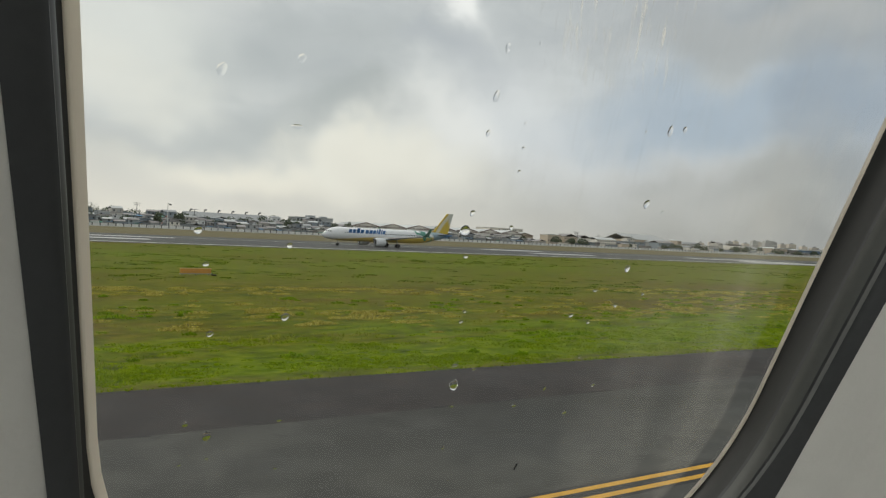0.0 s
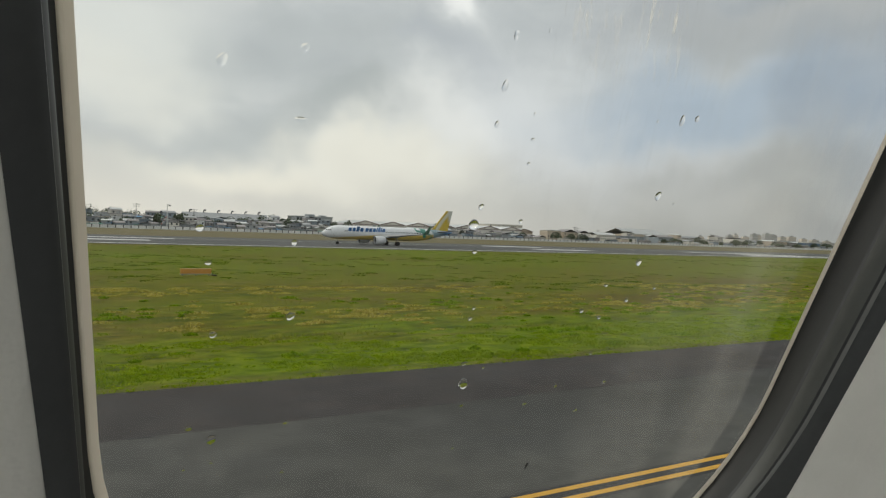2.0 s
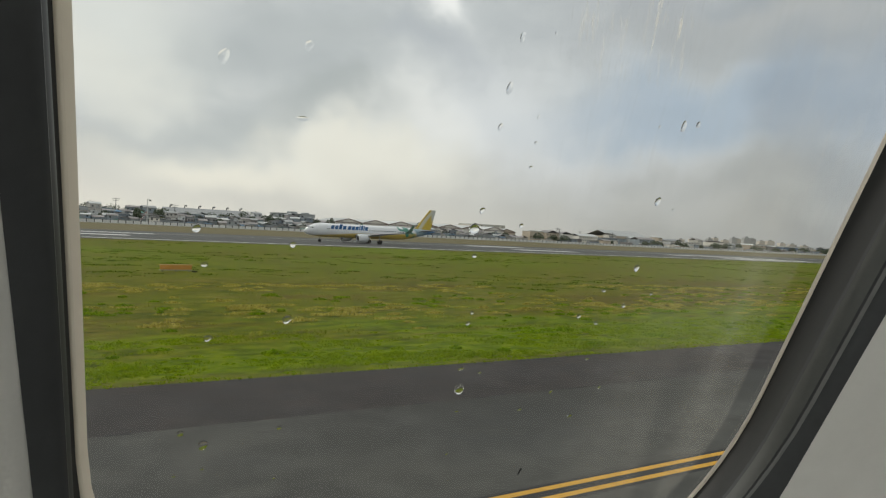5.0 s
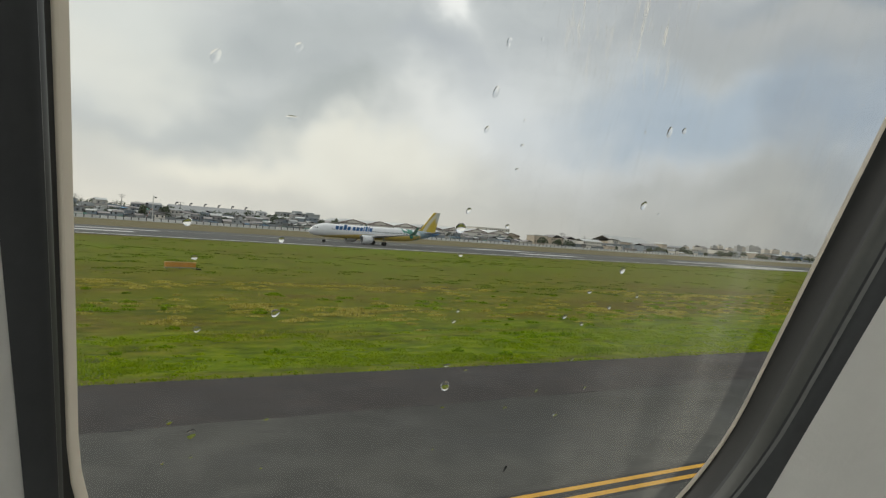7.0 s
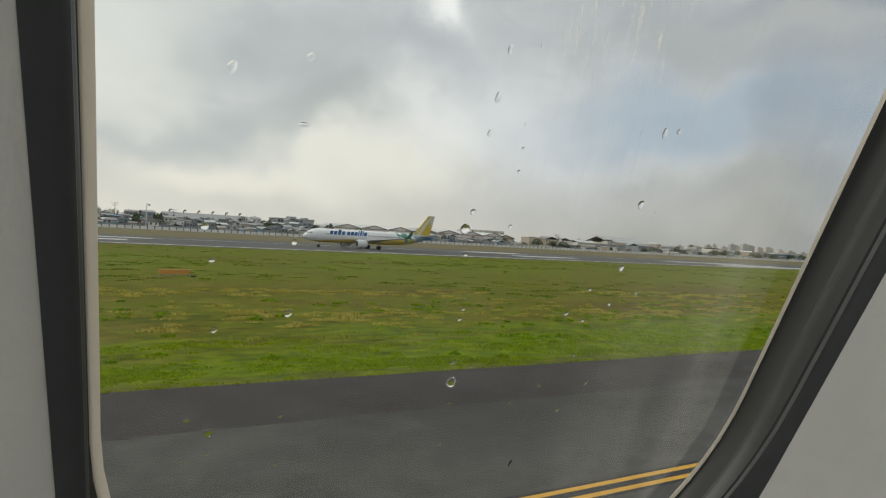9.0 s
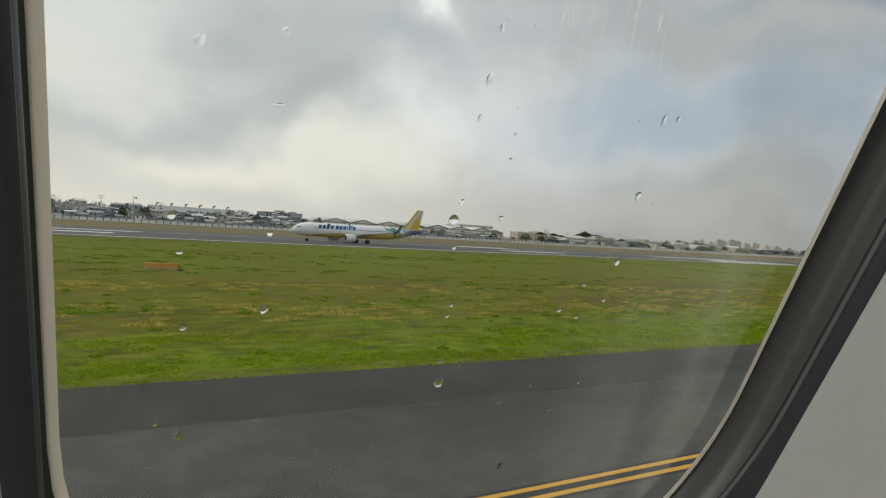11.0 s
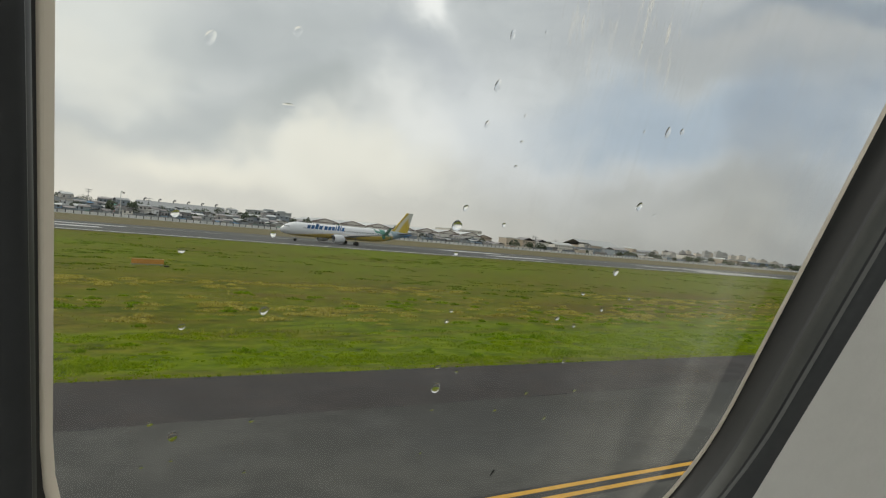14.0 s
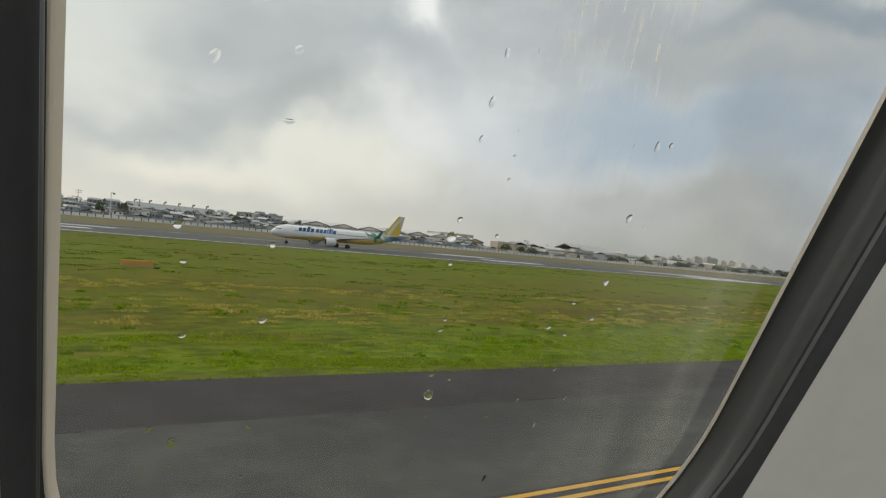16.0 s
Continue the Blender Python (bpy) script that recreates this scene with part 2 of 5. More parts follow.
GRASS = material("turf", grass_build)
ASPHALT = asphalt("taxiway_asphalt", (0.058, 0.057, 0.050), (0.074, 0.073, 0.064), True)
SHOULDER = asphalt("shoulder_asphalt", (0.0255, 0.0210, 0.0192), (0.039, 0.0300, 0.0262))
RUNWAY = asphalt("runway_asphalt", (0.060, 0.063, 0.059), (0.044, 0.047, 0.044))
YELLOW = paint("yellow_marking_paint", (0.62, 0.34, 0.035), (0.10, 0.08, 0.05), 0.60)
OLD_YELLOW = paint("worn_yellow_paint", (0.22, 0.17, 0.06), (0.05, 0.05, 0.045), 0.50)
BLACK_EDGE = paint("black_marking_border", (0.018, 0.017, 0.016), (0.05, 0.05, 0.05), 0.56)
WHITE = paint("white_marking_paint", (0.74, 0.74, 0.72), (0.30, 0.30, 0.30), 0.68)
EDGE_WHITE = paint("fresh_edge_paint", (0.80, 0.80, 0.78), (0.45, 0.45, 0.44), 0.80)
ORANGE = plain("orange_painted_metal", (0.60, 0.29, 0.055), 0.55, 0, 0.2, 2.0)
STEEL = plain("galvanised_steel", (0.35, 0.35, 0.34), 0.5, 0.6)
DARK = plain("black_rubber", (0.012, 0.012, 0.013), 0.6, 0, 0.25, 6.0, 0.2, 0.3)


# ---------------------------------------------------------------- building tools
def mesh_from(name, verts, faces, mat, smooth=False, mats=None, idx=None):
    me = bpy.data.meshes.new(name)
    me.from_pydata([tuple(p) for p in verts], [], faces)
    for m in (mats or [mat]):
        me.materials.append(m)
    if idx:
        for poly, i in zip(me.polygons, idx):
            poly.material_index = i
    if smooth:
        for poly in me.polygons:
            poly.use_smooth = True
    me.update()
    return me


def part(name, bm, mat, parent, label="", smooth=False, at=None):
    """Links a bmesh, or a ready mesh, as one object under a thing."""
    if isinstance(bm, bmesh.types.BMesh):
        me = bpy.data.meshes.new(name)
        bm.to_mesh(me)
        bm.free()
        me.materials.append(mat)
        if smooth:
            for poly in me.polygons:
                poly.use_smooth = True
    else:
        me = bm
    ob = new(name, me)
    ob.parent = parent
    if at is not None:
        ob.matrix_basis = at
    if label:
        tagged(ob, label)
    return ob


def thing(name, at, label, category, group="", kind=""):
    ob = new(name)
    ob.empty_display_size = 0.2
    ob.matrix_basis = at
    return tagged(ob, label, category, group, kind)


def box(bm, x0, x1, y0, y1, z0, z1, bevel=0.0):
    r = bmesh.ops.create_cube(bm, size=1.0)
    vs = r["verts"]
    for p in vs:
        p.co = Vector(((x0 + x1) / 2 + p.co.x * (x1 - x0), (y0 + y1) / 2 + p.co.y * (y1 - y0), (z0 + z1) / 2 + p.co.z * (z1 - z0)))
    if bevel:
        es = list({e for p in vs for e in p.link_edges})
        bmesh.ops.bevel(bm, geom=es, offset=bevel, segments=2, affect="EDGES")
    return vs


def boxed(*a, bevel=0.0):
    bm = bmesh.new()
    box(bm, *a, bevel=bevel)
    return bm


def rod(bm, a, b, r0, r1=None, n=8):
    a, b = Vector(a), Vector(b)
    d = b - a
    q = d.to_track_quat("Z", "Y").to_matrix().to_4x4()
    bmesh.ops.create_cone(bm, cap_ends=True, segments=n, radius1=r0, radius2=r0 if r1 is None else r1, depth=d.length,
                          matrix=Matrix.Translation((a + b) / 2) @ q)


def loft(rings, closed=True, caps=(True, True)):
    """Skin over a row of rings with the same number of points."""
    verts = [p for r in rings for p in r]
    n, faces = len(rings[0]), []
    for i in range(len(rings) - 1):
        for k in range(n if closed else n - 1):
            a, b = i * n + k, i * n + (k + 1) % n
            faces.append((a, b, b + n, a + n))
    if caps[0]:
        faces.append(tuple(range(n))[::-1])
    if caps[1]:
        faces.append(tuple(range((len(rings) - 1) * n, len(rings) * n)))
    return verts, faces


def slab(name, x0, x1, y0, y1, z0, z1, mat, label, category, kind="structure"):
    ob = part(name, boxed(x0, x1, y0, y1, z0, z1), mat, None)
    return tagged(ob, label, category, kind=kind)


# ---------------------------------------------------------------- ground and pavements
def build_ground():
    xs = [-4000, -900, -300, -60, 0, 60, 160, 400, 900, 4000]
    ys = [-4000, -400, -30, 0, 19.6, 60, 160, 500, 1200, 4500]
    verts = [(x, y, -0.03) for y in ys for x in xs]
    n = len(xs)
    faces = [(j * n + i, j * n + i + 1, (j + 1) * n + i + 1, (j + 1) * n + i) for j in range(len(ys) - 1) for i in range(n - 1)]
    ob = new("ground", mesh_from("ground", verts, faces, GRASS))
    tagged(ob, "airfield turf, lush green by the taxiway and dry olive farther out", "grass", kind="structure")


build_ground()
SEAM = 15.18
slab("taxiway", -700, 1500, -16.0, SEAM - 0.5, -0.35, 0.0, ASPHALT, "grey worn asphalt taxiway with faint patches", "taxiway")
slab("taxiway_shoulder", -700, 1500, SEAM - 0.5, 19.45, -0.35, -0.004, SHOULDER, "dark newer asphalt shoulder strip beside the grass", "pavement")


def ragged_strip(name, mat, x0, x1, y0, y1, z, wander, step, label, category, seed):
    """A thin overlay whose far edge wanders like a hand-laid asphalt joint."""
    rng = random.Random(seed)
    n = int((x1 - x0) / step)
    verts, y = [], y1
    for k in range(n + 1):
        y += (y1 - y) * 0.25 + rng.gauss(0, wander)
        x = x0 + k * step
        verts += [(x, y0, z), (x, y, z), (x, y, z - 0.02), (x, y0, z - 0.02)]
    faces = []
    for k in range(n):
        a = 4 * k
        faces += [(a, a + 4, a + 5, a + 1), (a + 1, a + 5, a + 6, a + 2), (a + 2, a + 6, a + 7, a + 3)]
    ob = new(name, mesh_from(name, verts, faces, mat))
    return tagged(ob, label, category, kind="structure")


ragged_strip("taxiway_edge_course", ASPHALT, -700, 700, SEAM - 0.5, SEAM, 0.0, 0.022, 0.35, "grey asphalt lapping unevenly over the dark shoulder", "pavement", 4)


def build_joint():
    """Worn sealant: short dark dashes left along the seam."""
    rng = random.Random(12)
    x = -40.0
    while x < 140:
        length = rng.uniform(0.3, 2.6)
        bm = bmesh.new()
        w = rng.uniform(0.012, 0.03)
        for p in box(bm, x, x + length, SEAM - w, SEAM + w, -0.02, 0.003):
            p.co.y += 0.03 * math.sin(p.co.x * 1.7)
        tagged(part("joint_sealant", bm, DARK, None), "worn dark sealant left in the asphalt joint", "joint", "joint sealant", "structure")
        x += length + rng.uniform(0.5, 7.0)


build_joint()
slab("runway", -1200, 2200, 153.4, 249.0, -0.4, 0.0, RUNWAY, "long grey asphalt runway crossing the airfield", "runway")


# Added dark strip: draws a halo line below the white edge line, no known pavement.
slab("runway_margin", -1200, 2200, 149.6, 153.4, -0.4, -0.012, SHOULDER, "narrow dark strip added as a halo line between turf and runway", "pavement")


def build_link():
    """The dark link to the runway: its near side flares out from the taxiway."""
    out = [(-78, 19.45), (-16.5, 19.45), (-15.2, 20.6), (-13.6, 26), (-9.8, 41), (-4, 70), (3, 105), (8, 149.6), (-95, 149.6)]
    verts = [(x, y, -0.002) for x, y in out] + [(x, y, -0.35) for x, y in out]
    n = len(out)
    faces = [tuple(range(n)), tuple(range(n, 2 * n))[::-1]] + [(i, i + n, (i + 1) % n + n, (i + 1) % n) for i in range(n)]
    tagged(new("link_taxiway", mesh_from("link_taxiway", verts, faces, SHOULDER)), "dark asphalt link flaring from the taxiway to the runway", "taxiway", kind="structure")


build_link()


TURN_X = -12.0


def build_markings():
    for y0, w in ((9.17, 0.075), (8.80, 0.075)):
        bm = bmesh.new()
        box(bm, TURN_X, 900, y0 - w, y0 + w, 0.0, 0.004)
        tagged(part("taxiway_edge_line", bm, YELLOW, None), "solid yellow painted taxiway edge line", "marking", "double edge line", "structure")
    bm = bmesh.new()
    box(bm, TURN_X, 900, 8.62, 9.36, -0.01, 0.0015)
    tagged(part("line_border", bm, BLACK_EDGE, None), "black painted border round the double yellow line", "marking", kind="structure")
    for y0, w in ((155.0, 0.95), (213.5, 0.5)):
        bm = bmesh.new()
        box(bm, -1200, 2200, y0 - w, y0 + w, 0.0, 0.006)
        tagged(part("runway_edge_line", bm, EDGE_WHITE, None), "pale painted runway edge strip", "marking", kind="structure")
    for x0, x1, y0, y1 in ((146, 172, 180, 188), (150, 176, 214, 223), (236, 290, 163, 171), (250, 290, 178, 184), (236, 290, 192, 199),
                           (-6, 26, 180, 187), (-8, 36, 206, 211)):
        bm = bmesh.new()
        box(bm, x0, x1, y0, y1, 0.0, 0.008)
        tagged(part("runway_stripe", bm, WHITE, None), "broad white painted runway stripe", "marking", "runway stripes", "structure")
    # junction behind: yellow shoulder bars, old worn bars and the curving edge line
    fresh, old = "broad yellow painted bar across the taxiway shoulder", "faded old yellow bar on the junction"
    for x0, y0, x1, y1, w, mat, label in ((-2.9, 9.5, -1.4, 16.1, 0.42, YELLOW, fresh), (-14.5, 9.6, -12.2, 16.1, 0.42, YELLOW, fresh), (-25.0, 13.4, -20.5, 19.8, 0.45, YELLOW, fresh),
                                          (-29.6, 25.2, -24.6, 28.4, 0.45, YELLOW, fresh), (-22.1, 15.2, -18.2, 20.3, 0.35, OLD_YELLOW, old), (-25.4, 17.2, -20.3, 23.7, 0.32, OLD_YELLOW, old),
                                          (-28.6, 19.4, -22.8, 26.6, 0.28, OLD_YELLOW, old), (-30.2, 22.6, -24.0, 28.0, 0.22, OLD_YELLOW, old), (-31.0, 30.0, -24.5, 33.0, 0.25, OLD_YELLOW, old),
                                          (-31.5, 36.0, -24.0, 38.0, 0.28, OLD_YELLOW, old), (-32.0, 44.0, -23.0, 45.5, 0.45, YELLOW, fresh), (-32.5, 54.0, -22.0, 55.0, 0.28, OLD_YELLOW, old)):
        d = Vector((x1 - x0, y1 - y0))
        side = Vector((d.y, -d.x)).normalized() * w
        bm = bmesh.new()
        for p in box(bm, 0, 1, -1, 1, 0.0, 0.012):
            p.co.x, p.co.y = x0 + d.x * p.co.x + side.x * p.co.y, y0 + d.y * p.co.x + side.y * p.co.y
        tagged(part("shoulder_bar", bm, mat, None), label, "marking", "shoulder bars", "structure")
    radius = 22.0
    for mat, name, label, spans in ((BLACK_EDGE, "line_border", "black painted border round the curving line", ((-0.56, 0.18, 0.0095),)),
                                    (YELLOW, "curved_edge_line", "yellow double edge line curving into the junction", ((-0.075, 0.075, 0.013), (-0.445, -0.295, 0.013)))):
        for lo, hi, z in spans:
            verts = []
            for k in range(31):
                a = radians(k * 2.6)
                for r in (radius - lo, radius - hi):
                    verts.append((TURN_X - r * math.sin(a), 9.17 + radius - r * math.cos(a), z))
            faces = [(2 * k, 2 * k + 2, 2 * k + 3, 2 * k + 1) for k in range(30)]
            tagged(new(name, mesh_from(name, verts, faces, mat)), label, "marking", "double edge line", "structure")


build_markings()

# ---------------------------------------------------------------- cabin window
PANE = Vector((0.09394, 0.14763, 4.39742))      # a point on the outer pane
U = Vector((1, 0, 0))                            # forward along the fuselage
V = Vector((0, -0.40674, 0.91355))               # up along the leaning wall
N = Vector((0, 0.91355, 0.40674))                # outward


def on_wall(u, v, off=0.0):
    return PANE + U * u + V * v + N * off


def rounded(corners, radii, n=14):
    """A closed outline through four corners, each rounded by its own radius."""
    pts = []
    for i in range(4):
        c = Vector(corners[i])
        a, b = (Vector(corners[i - 1]) - c).normalized(), (Vector(corners[(i + 1) % 4]) - c).normalized()
        half = a.angle(b) / 2
        t = radii[i] / math.tan(half)
        mid = c + (a + b).normalized() * radii[i] / math.sin(half)
        p0, p1 = c + a * t - mid, c + b * t - mid
        a0 = math.atan2(p0.y, p0.x)
        d = (math.atan2(p1.y, p1.x) - a0 + math.pi) % (2 * math.pi) - math.pi
        for k in range(n + 1):
            w = a0 + d * k / n
            pts.append(mid + Vector((math.cos(w), math.sin(w))) * radii[i])
        # points along the straight side keep the skins even
        c2 = Vector(corners[(i + 1) % 4])
        e = (Vector(corners[(i + 2) % 4]) - c2).normalized()
        half2 = (-b).angle(e) / 2
        q1 = c2 - b * (radii[(i + 1) % 4] / math.tan(half2))
        p_end = pts[-1]
        for k in range(1, 6):
            pts.append(p_end.lerp(q1, k / 6))
    return pts


def outline(left, lean_l, right, lean_r, bottom_l, bottom_r, top, rad_bl, rad_br, rad_t=0.07):
    def x_l(v):
        return left + lean_l * v

    def x_r(v):
        return right + lean_r * v
    cs = [(x_l(bottom_l), bottom_l), (x_r(bottom_r), bottom_r), (x_r(top), top), (x_l(top), top)]
    return rounded(cs, [rad_bl, rad_br, rad_t, rad_t])


GLASS_EDGE = outline(-0.0783, -0.0935, 0.1600, -0.060, -0.1360, -0.165, 0.21, 0.110, 0.090)
RIM = outline(-0.0798, -0.0945, 0.1607, -0.058, -0.1375, -0.1653, 0.213, 0.110, 0.090)
WALL_OUT = outline(-0.0808, -0.0975, 0.1613, -0.057, -0.1390, -0.1656, 0.215, 0.110, 0.090)
WALL_MID = outline(-0.0828, -0.0985, 0.1577, -0.015, -0.1420, -0.166, 0.216, 0.110, 0.096)
WALL_IN = outline(-0.0830, -0.0985, 0.1590, -0.010, -0.1430, -0.168, 0.217, 0.110, 0.106)
GROOVE = outline(-0.0829, -0.0980, 0.1610, -0.010, -0.1425, -0.170, 0.2165, 0.110, 0.107)
LIP = outline(-0.0826, -0.0975, 0.1626, -0.010, -0.1420, -0.1714, 0.216, 0.110, 0.108)
SEAL_OUT = outline(-0.0885, -0.1130, 0.1680, 0.000, -0.172, -0.215, 0.236, 0.110, 0.110)


def gasket_build(g):
    # pale gasket edge; translucency added to stand in for daylight falling on it
    p = place_of(g)
    col = g.mix(g.noise(p, 60.0, 4), (0.74, 0.66, 0.54), (0.84, 0.76, 0.64))
    d = g.node("ShaderNodeBsdfDiffuse")
    tr = g.node("ShaderNodeBsdfTranslucent")
    g.link(col, d.inputs[0])
    g.link(col, tr.inputs[0])
    m = g.node("ShaderNodeMixShader")
    m.inputs[0].default_value = 0.25
    g.link(d.outputs[0], m.inputs[1])
    g.link(tr.outputs[0], m.inputs[2])
    out = g.node("ShaderNodeOutputMaterial")
    g.link(m.outputs[0], out.inputs[0])


FRAME_BEIGE = material("outer_frame_gasket", gasket_build)
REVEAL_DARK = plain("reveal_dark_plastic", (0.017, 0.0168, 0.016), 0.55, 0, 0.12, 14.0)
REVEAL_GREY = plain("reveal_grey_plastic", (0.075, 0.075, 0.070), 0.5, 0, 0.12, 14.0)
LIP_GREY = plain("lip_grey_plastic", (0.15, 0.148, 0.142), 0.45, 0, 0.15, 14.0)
SEAL_BLACK = plain("window_seal_rubber", (0.036, 0.037, 0.038), 0.6, 0, 0.2, 18.0)
PANEL = plain("sidewall_plastic", (0.585, 0.562, 0.525), 0.55, 0, 0.05, 7.0, 0.15)
LINING = plain("cabin_lining", (0.55, 0.54, 0.52), 0.7, 0, 0.06, 2.0)


def ring(name, a, off_a, b, off_b, mat, parent, label="", smooth=True):
    n = len(a)
    verts = [on_wall(p.x, p.y, off_a) for p in a] + [on_wall(p.x, p.y, off_b) for p in b]
    faces = [(i, (i + 1) % n, n + (i + 1) % n, n + i) for i in range(n)]
    return part(name, mesh_from(name, verts, faces, mat, smooth), mat, parent, label)


def band(name, a, off_a, b, off_b, mat, parent, label="", bulge=0.0, rows=6):
    """A moulded strip between two loops whose section bows towards the opening (or away from it)."""
    n, mid = len(a), Vector((0.04, 0.03))
    verts = []
    for r in range(rows + 1):
        k = r / rows
        for p, q in zip(a, b):
            c = p.lerp(q, k)
            c = c - (c - mid).normalized() * bulge * math.sin(math.pi * k)
            verts.append(on_wall(c.x, c.y, off_a + (off_b - off_a) * k))
    faces = [(r * n + i, r * n + (i + 1) % n, (r + 1) * n + (i + 1) % n, (r + 1) * n + i) for r in range(rows) for i in range(n)]
    return part(name, mesh_from(name, verts, faces, mat, True), mat, parent, label)


SCUFF_U = 0.0626


def pane_build(g):
    p = g.node("ShaderNodeTexCoord").outputs["Object"]
    x, y, z = g.split(p)
    # wiped rain dust: slanting streaks, denser toward the forward side, a scuffed patch high up
    s = g.math("ADD", x, g.math("MULTIPLY", y, 0.16))
    lane = g.node("ShaderNodeCombineXYZ")
    g.link(s, lane.inputs[0])
    g.link(g.math("MULTIPLY", y, 0.10), lane.inputs[1])
    broad = g.noise(lane.outputs[0], 46.0, 3, 0.5)
    thin = g.noise(lane.outputs[0], 300.0, 3, 0.7)
    # the film stops short of the forward edge, where the second pane stays clean
    low = g.math("MAXIMUM", g.math("SUBTRACT", -0.060, y), 0.0)
    rest = g.math("MAXIMUM", g.math("SUBTRACT", 0.005625, g.math("MULTIPLY", low, low)), 0.0)
    rim_x = g.math("SUBTRACT", g.math("SUBTRACT", 0.1603, g.math("MULTIPLY", y, 0.06)), g.math("SUBTRACT", 0.075, g.math("SQRT", rest)))
    clean = g.step(g.math("SUBTRACT", rim_x, x), 0.0125, 0.0155)
    clean = g.math("MULTIPLY", clean, g.step(y, 0.0, 0.06, 1.0, 0.3))
    forward = g.math("MULTIPLY", g.step(s, 0.045, 0.120), clean)
    film = g.math("MULTIPLY", forward, g.step(broad, 0.32, 0.70, 0.028, 0.125))
    smear = g.noise(p, 28.0, 5, 0.65, 0.4)
    dusty = g.step(smear, 0.42, 0.75, 0.001, 0.020)
    scuff = g.math("MULTIPLY", g.step(g.math("ABSOLUTE", g.math("SUBTRACT", g.math("ADD", x, g.math("MULTIPLY", y, 0.45)), SCUFF_U)), 0.012, 0.030, 1.0, 0.0), g.step(y, 0.044, 0.060))
    slope = g.node("ShaderNodeCombineXYZ")
    g.link(g.math("ADD", x, g.math("MULTIPLY", y, 0.30)), slope.inputs[0])
    g.link(g.math("MULTIPLY", y, 0.16), slope.inputs[1])
    dash = g.step(g.noise(slope.outputs[0], 620.0, 2, 0.5), 0.53, 0.66, 0.0, 0.60)
    batch = g.step(g.noise(g.scaled(p, (1.0, 0.6, 1.0)), 70.0, 3, 0.6), 0.40, 0.58, 0.12, 1.0)
    scuff = g.math("MULTIPLY", g.math("MULTIPLY", scuff, dash), batch)
    scuff = g.math("ADD", scuff, g.math("MULTIPLY", g.math("MULTIPLY", g.step(x, 0.0, 0.04), g.step(y, -0.015, 0.03)), g.step(thin, 0.50, 0.70, 0.0, 0.05)))
    veil = g.math("ADD", g.math("ADD", film, dusty), scuff)
    clear = g.node("ShaderNodeBsdfTransparent")
    dust = g.node("ShaderNodeBsdfTranslucent")
    dust.inputs[0].default_value = (0.86, 0.815, 0.715, 1)
    m1 = g.node("ShaderNodeMixShader")
    g.link(veil, m1.inputs[0])
    g.link(clear.outputs[0], m1.inputs[1])
    g.link(dust.outputs[0], m1.inputs[2])
    gloss = g.node("ShaderNodeBsdfGlossy")
    gloss.inputs["Roughness"].default_value = 0.05
    m2 = g.node("ShaderNodeMixShader")
    m2.inputs[0].default_value = 0.03
    g.link(m1.outputs[0], m2.inputs[1])
    g.link(gloss.outputs[0], m2.inputs[2])
    out = g.node("ShaderNodeOutputMaterial")
    g.link(m2.outputs[0], out.inputs[0])


PANE_GLASS = material("dusty_window_acrylic", pane_build)


def water_build(g):
    b = g.node("ShaderNodeBsdfGlass")
    b.inputs["IOR"].default_value = 1.33
    b.inputs["Roughness"].default_value = 0.0
    out = g.node("ShaderNodeOutputMaterial")
    g.link(b.outputs[0], out.inputs[0])


WATER = material("rain_water", water_build)
WALL_POSE = Matrix((( *(U.x, V.x, N.x), PANE.x), ( *(U.y, V.y, N.y), PANE.y), ( *(U.z, V.z, N.z), PANE.z), (0, 0, 0, 1)))


def build_window():
    w = thing("window_1", Matrix(), "rounded aircraft cabin window with black rubber seal and rain-spotted pane", "window", kind="structure")
    ring("outer_frame", GLASS_EDGE, 0.0, RIM, -0.0007, FRAME_BEIGE, w, "beige rubber gasket edge")
    ring("frame_flange", RIM, -0.0007, WALL_OUT, -0.0009, FRAME_BEIGE, w)
    shrunk = [p - (p - Vector((0.04, 0.03))).normalized() * 0.0008 for p in WALL_MID]
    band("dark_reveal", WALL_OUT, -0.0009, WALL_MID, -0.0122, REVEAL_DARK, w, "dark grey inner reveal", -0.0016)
    # black ring stands in for the shading just before the grey band
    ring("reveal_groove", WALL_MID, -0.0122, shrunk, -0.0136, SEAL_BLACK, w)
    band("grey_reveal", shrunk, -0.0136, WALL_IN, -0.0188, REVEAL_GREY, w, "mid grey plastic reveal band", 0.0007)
    ring("groove", WALL_IN, -0.0188, GROOVE, -0.0189, SEAL_BLACK, w)
    band("lip", GROOVE, -0.0189, LIP, -0.0197, LIP_GREY, w, "grey plastic lip", 0.0002, 4)
    band("seal", LIP, -0.0197, SEAL_OUT, -0.0236, SEAL_BLACK, w, "black rubber seal", 0.0012, 8)
    pane = [Vector(p) for p in GLASS_EDGE]
    verts = [(p.x * 1.01, p.y * 1.01, 0.0006) for p in pane]
    ob = part("pane", mesh_from("pane", verts, [tuple(range(len(verts)))], PANE_GLASS), PANE_GLASS, w, "clear acrylic pane with wiped dust streaks", at=WALL_POSE)
    ob.visible_shadow = False
    # outer skin round the opening
    return w


build_window()


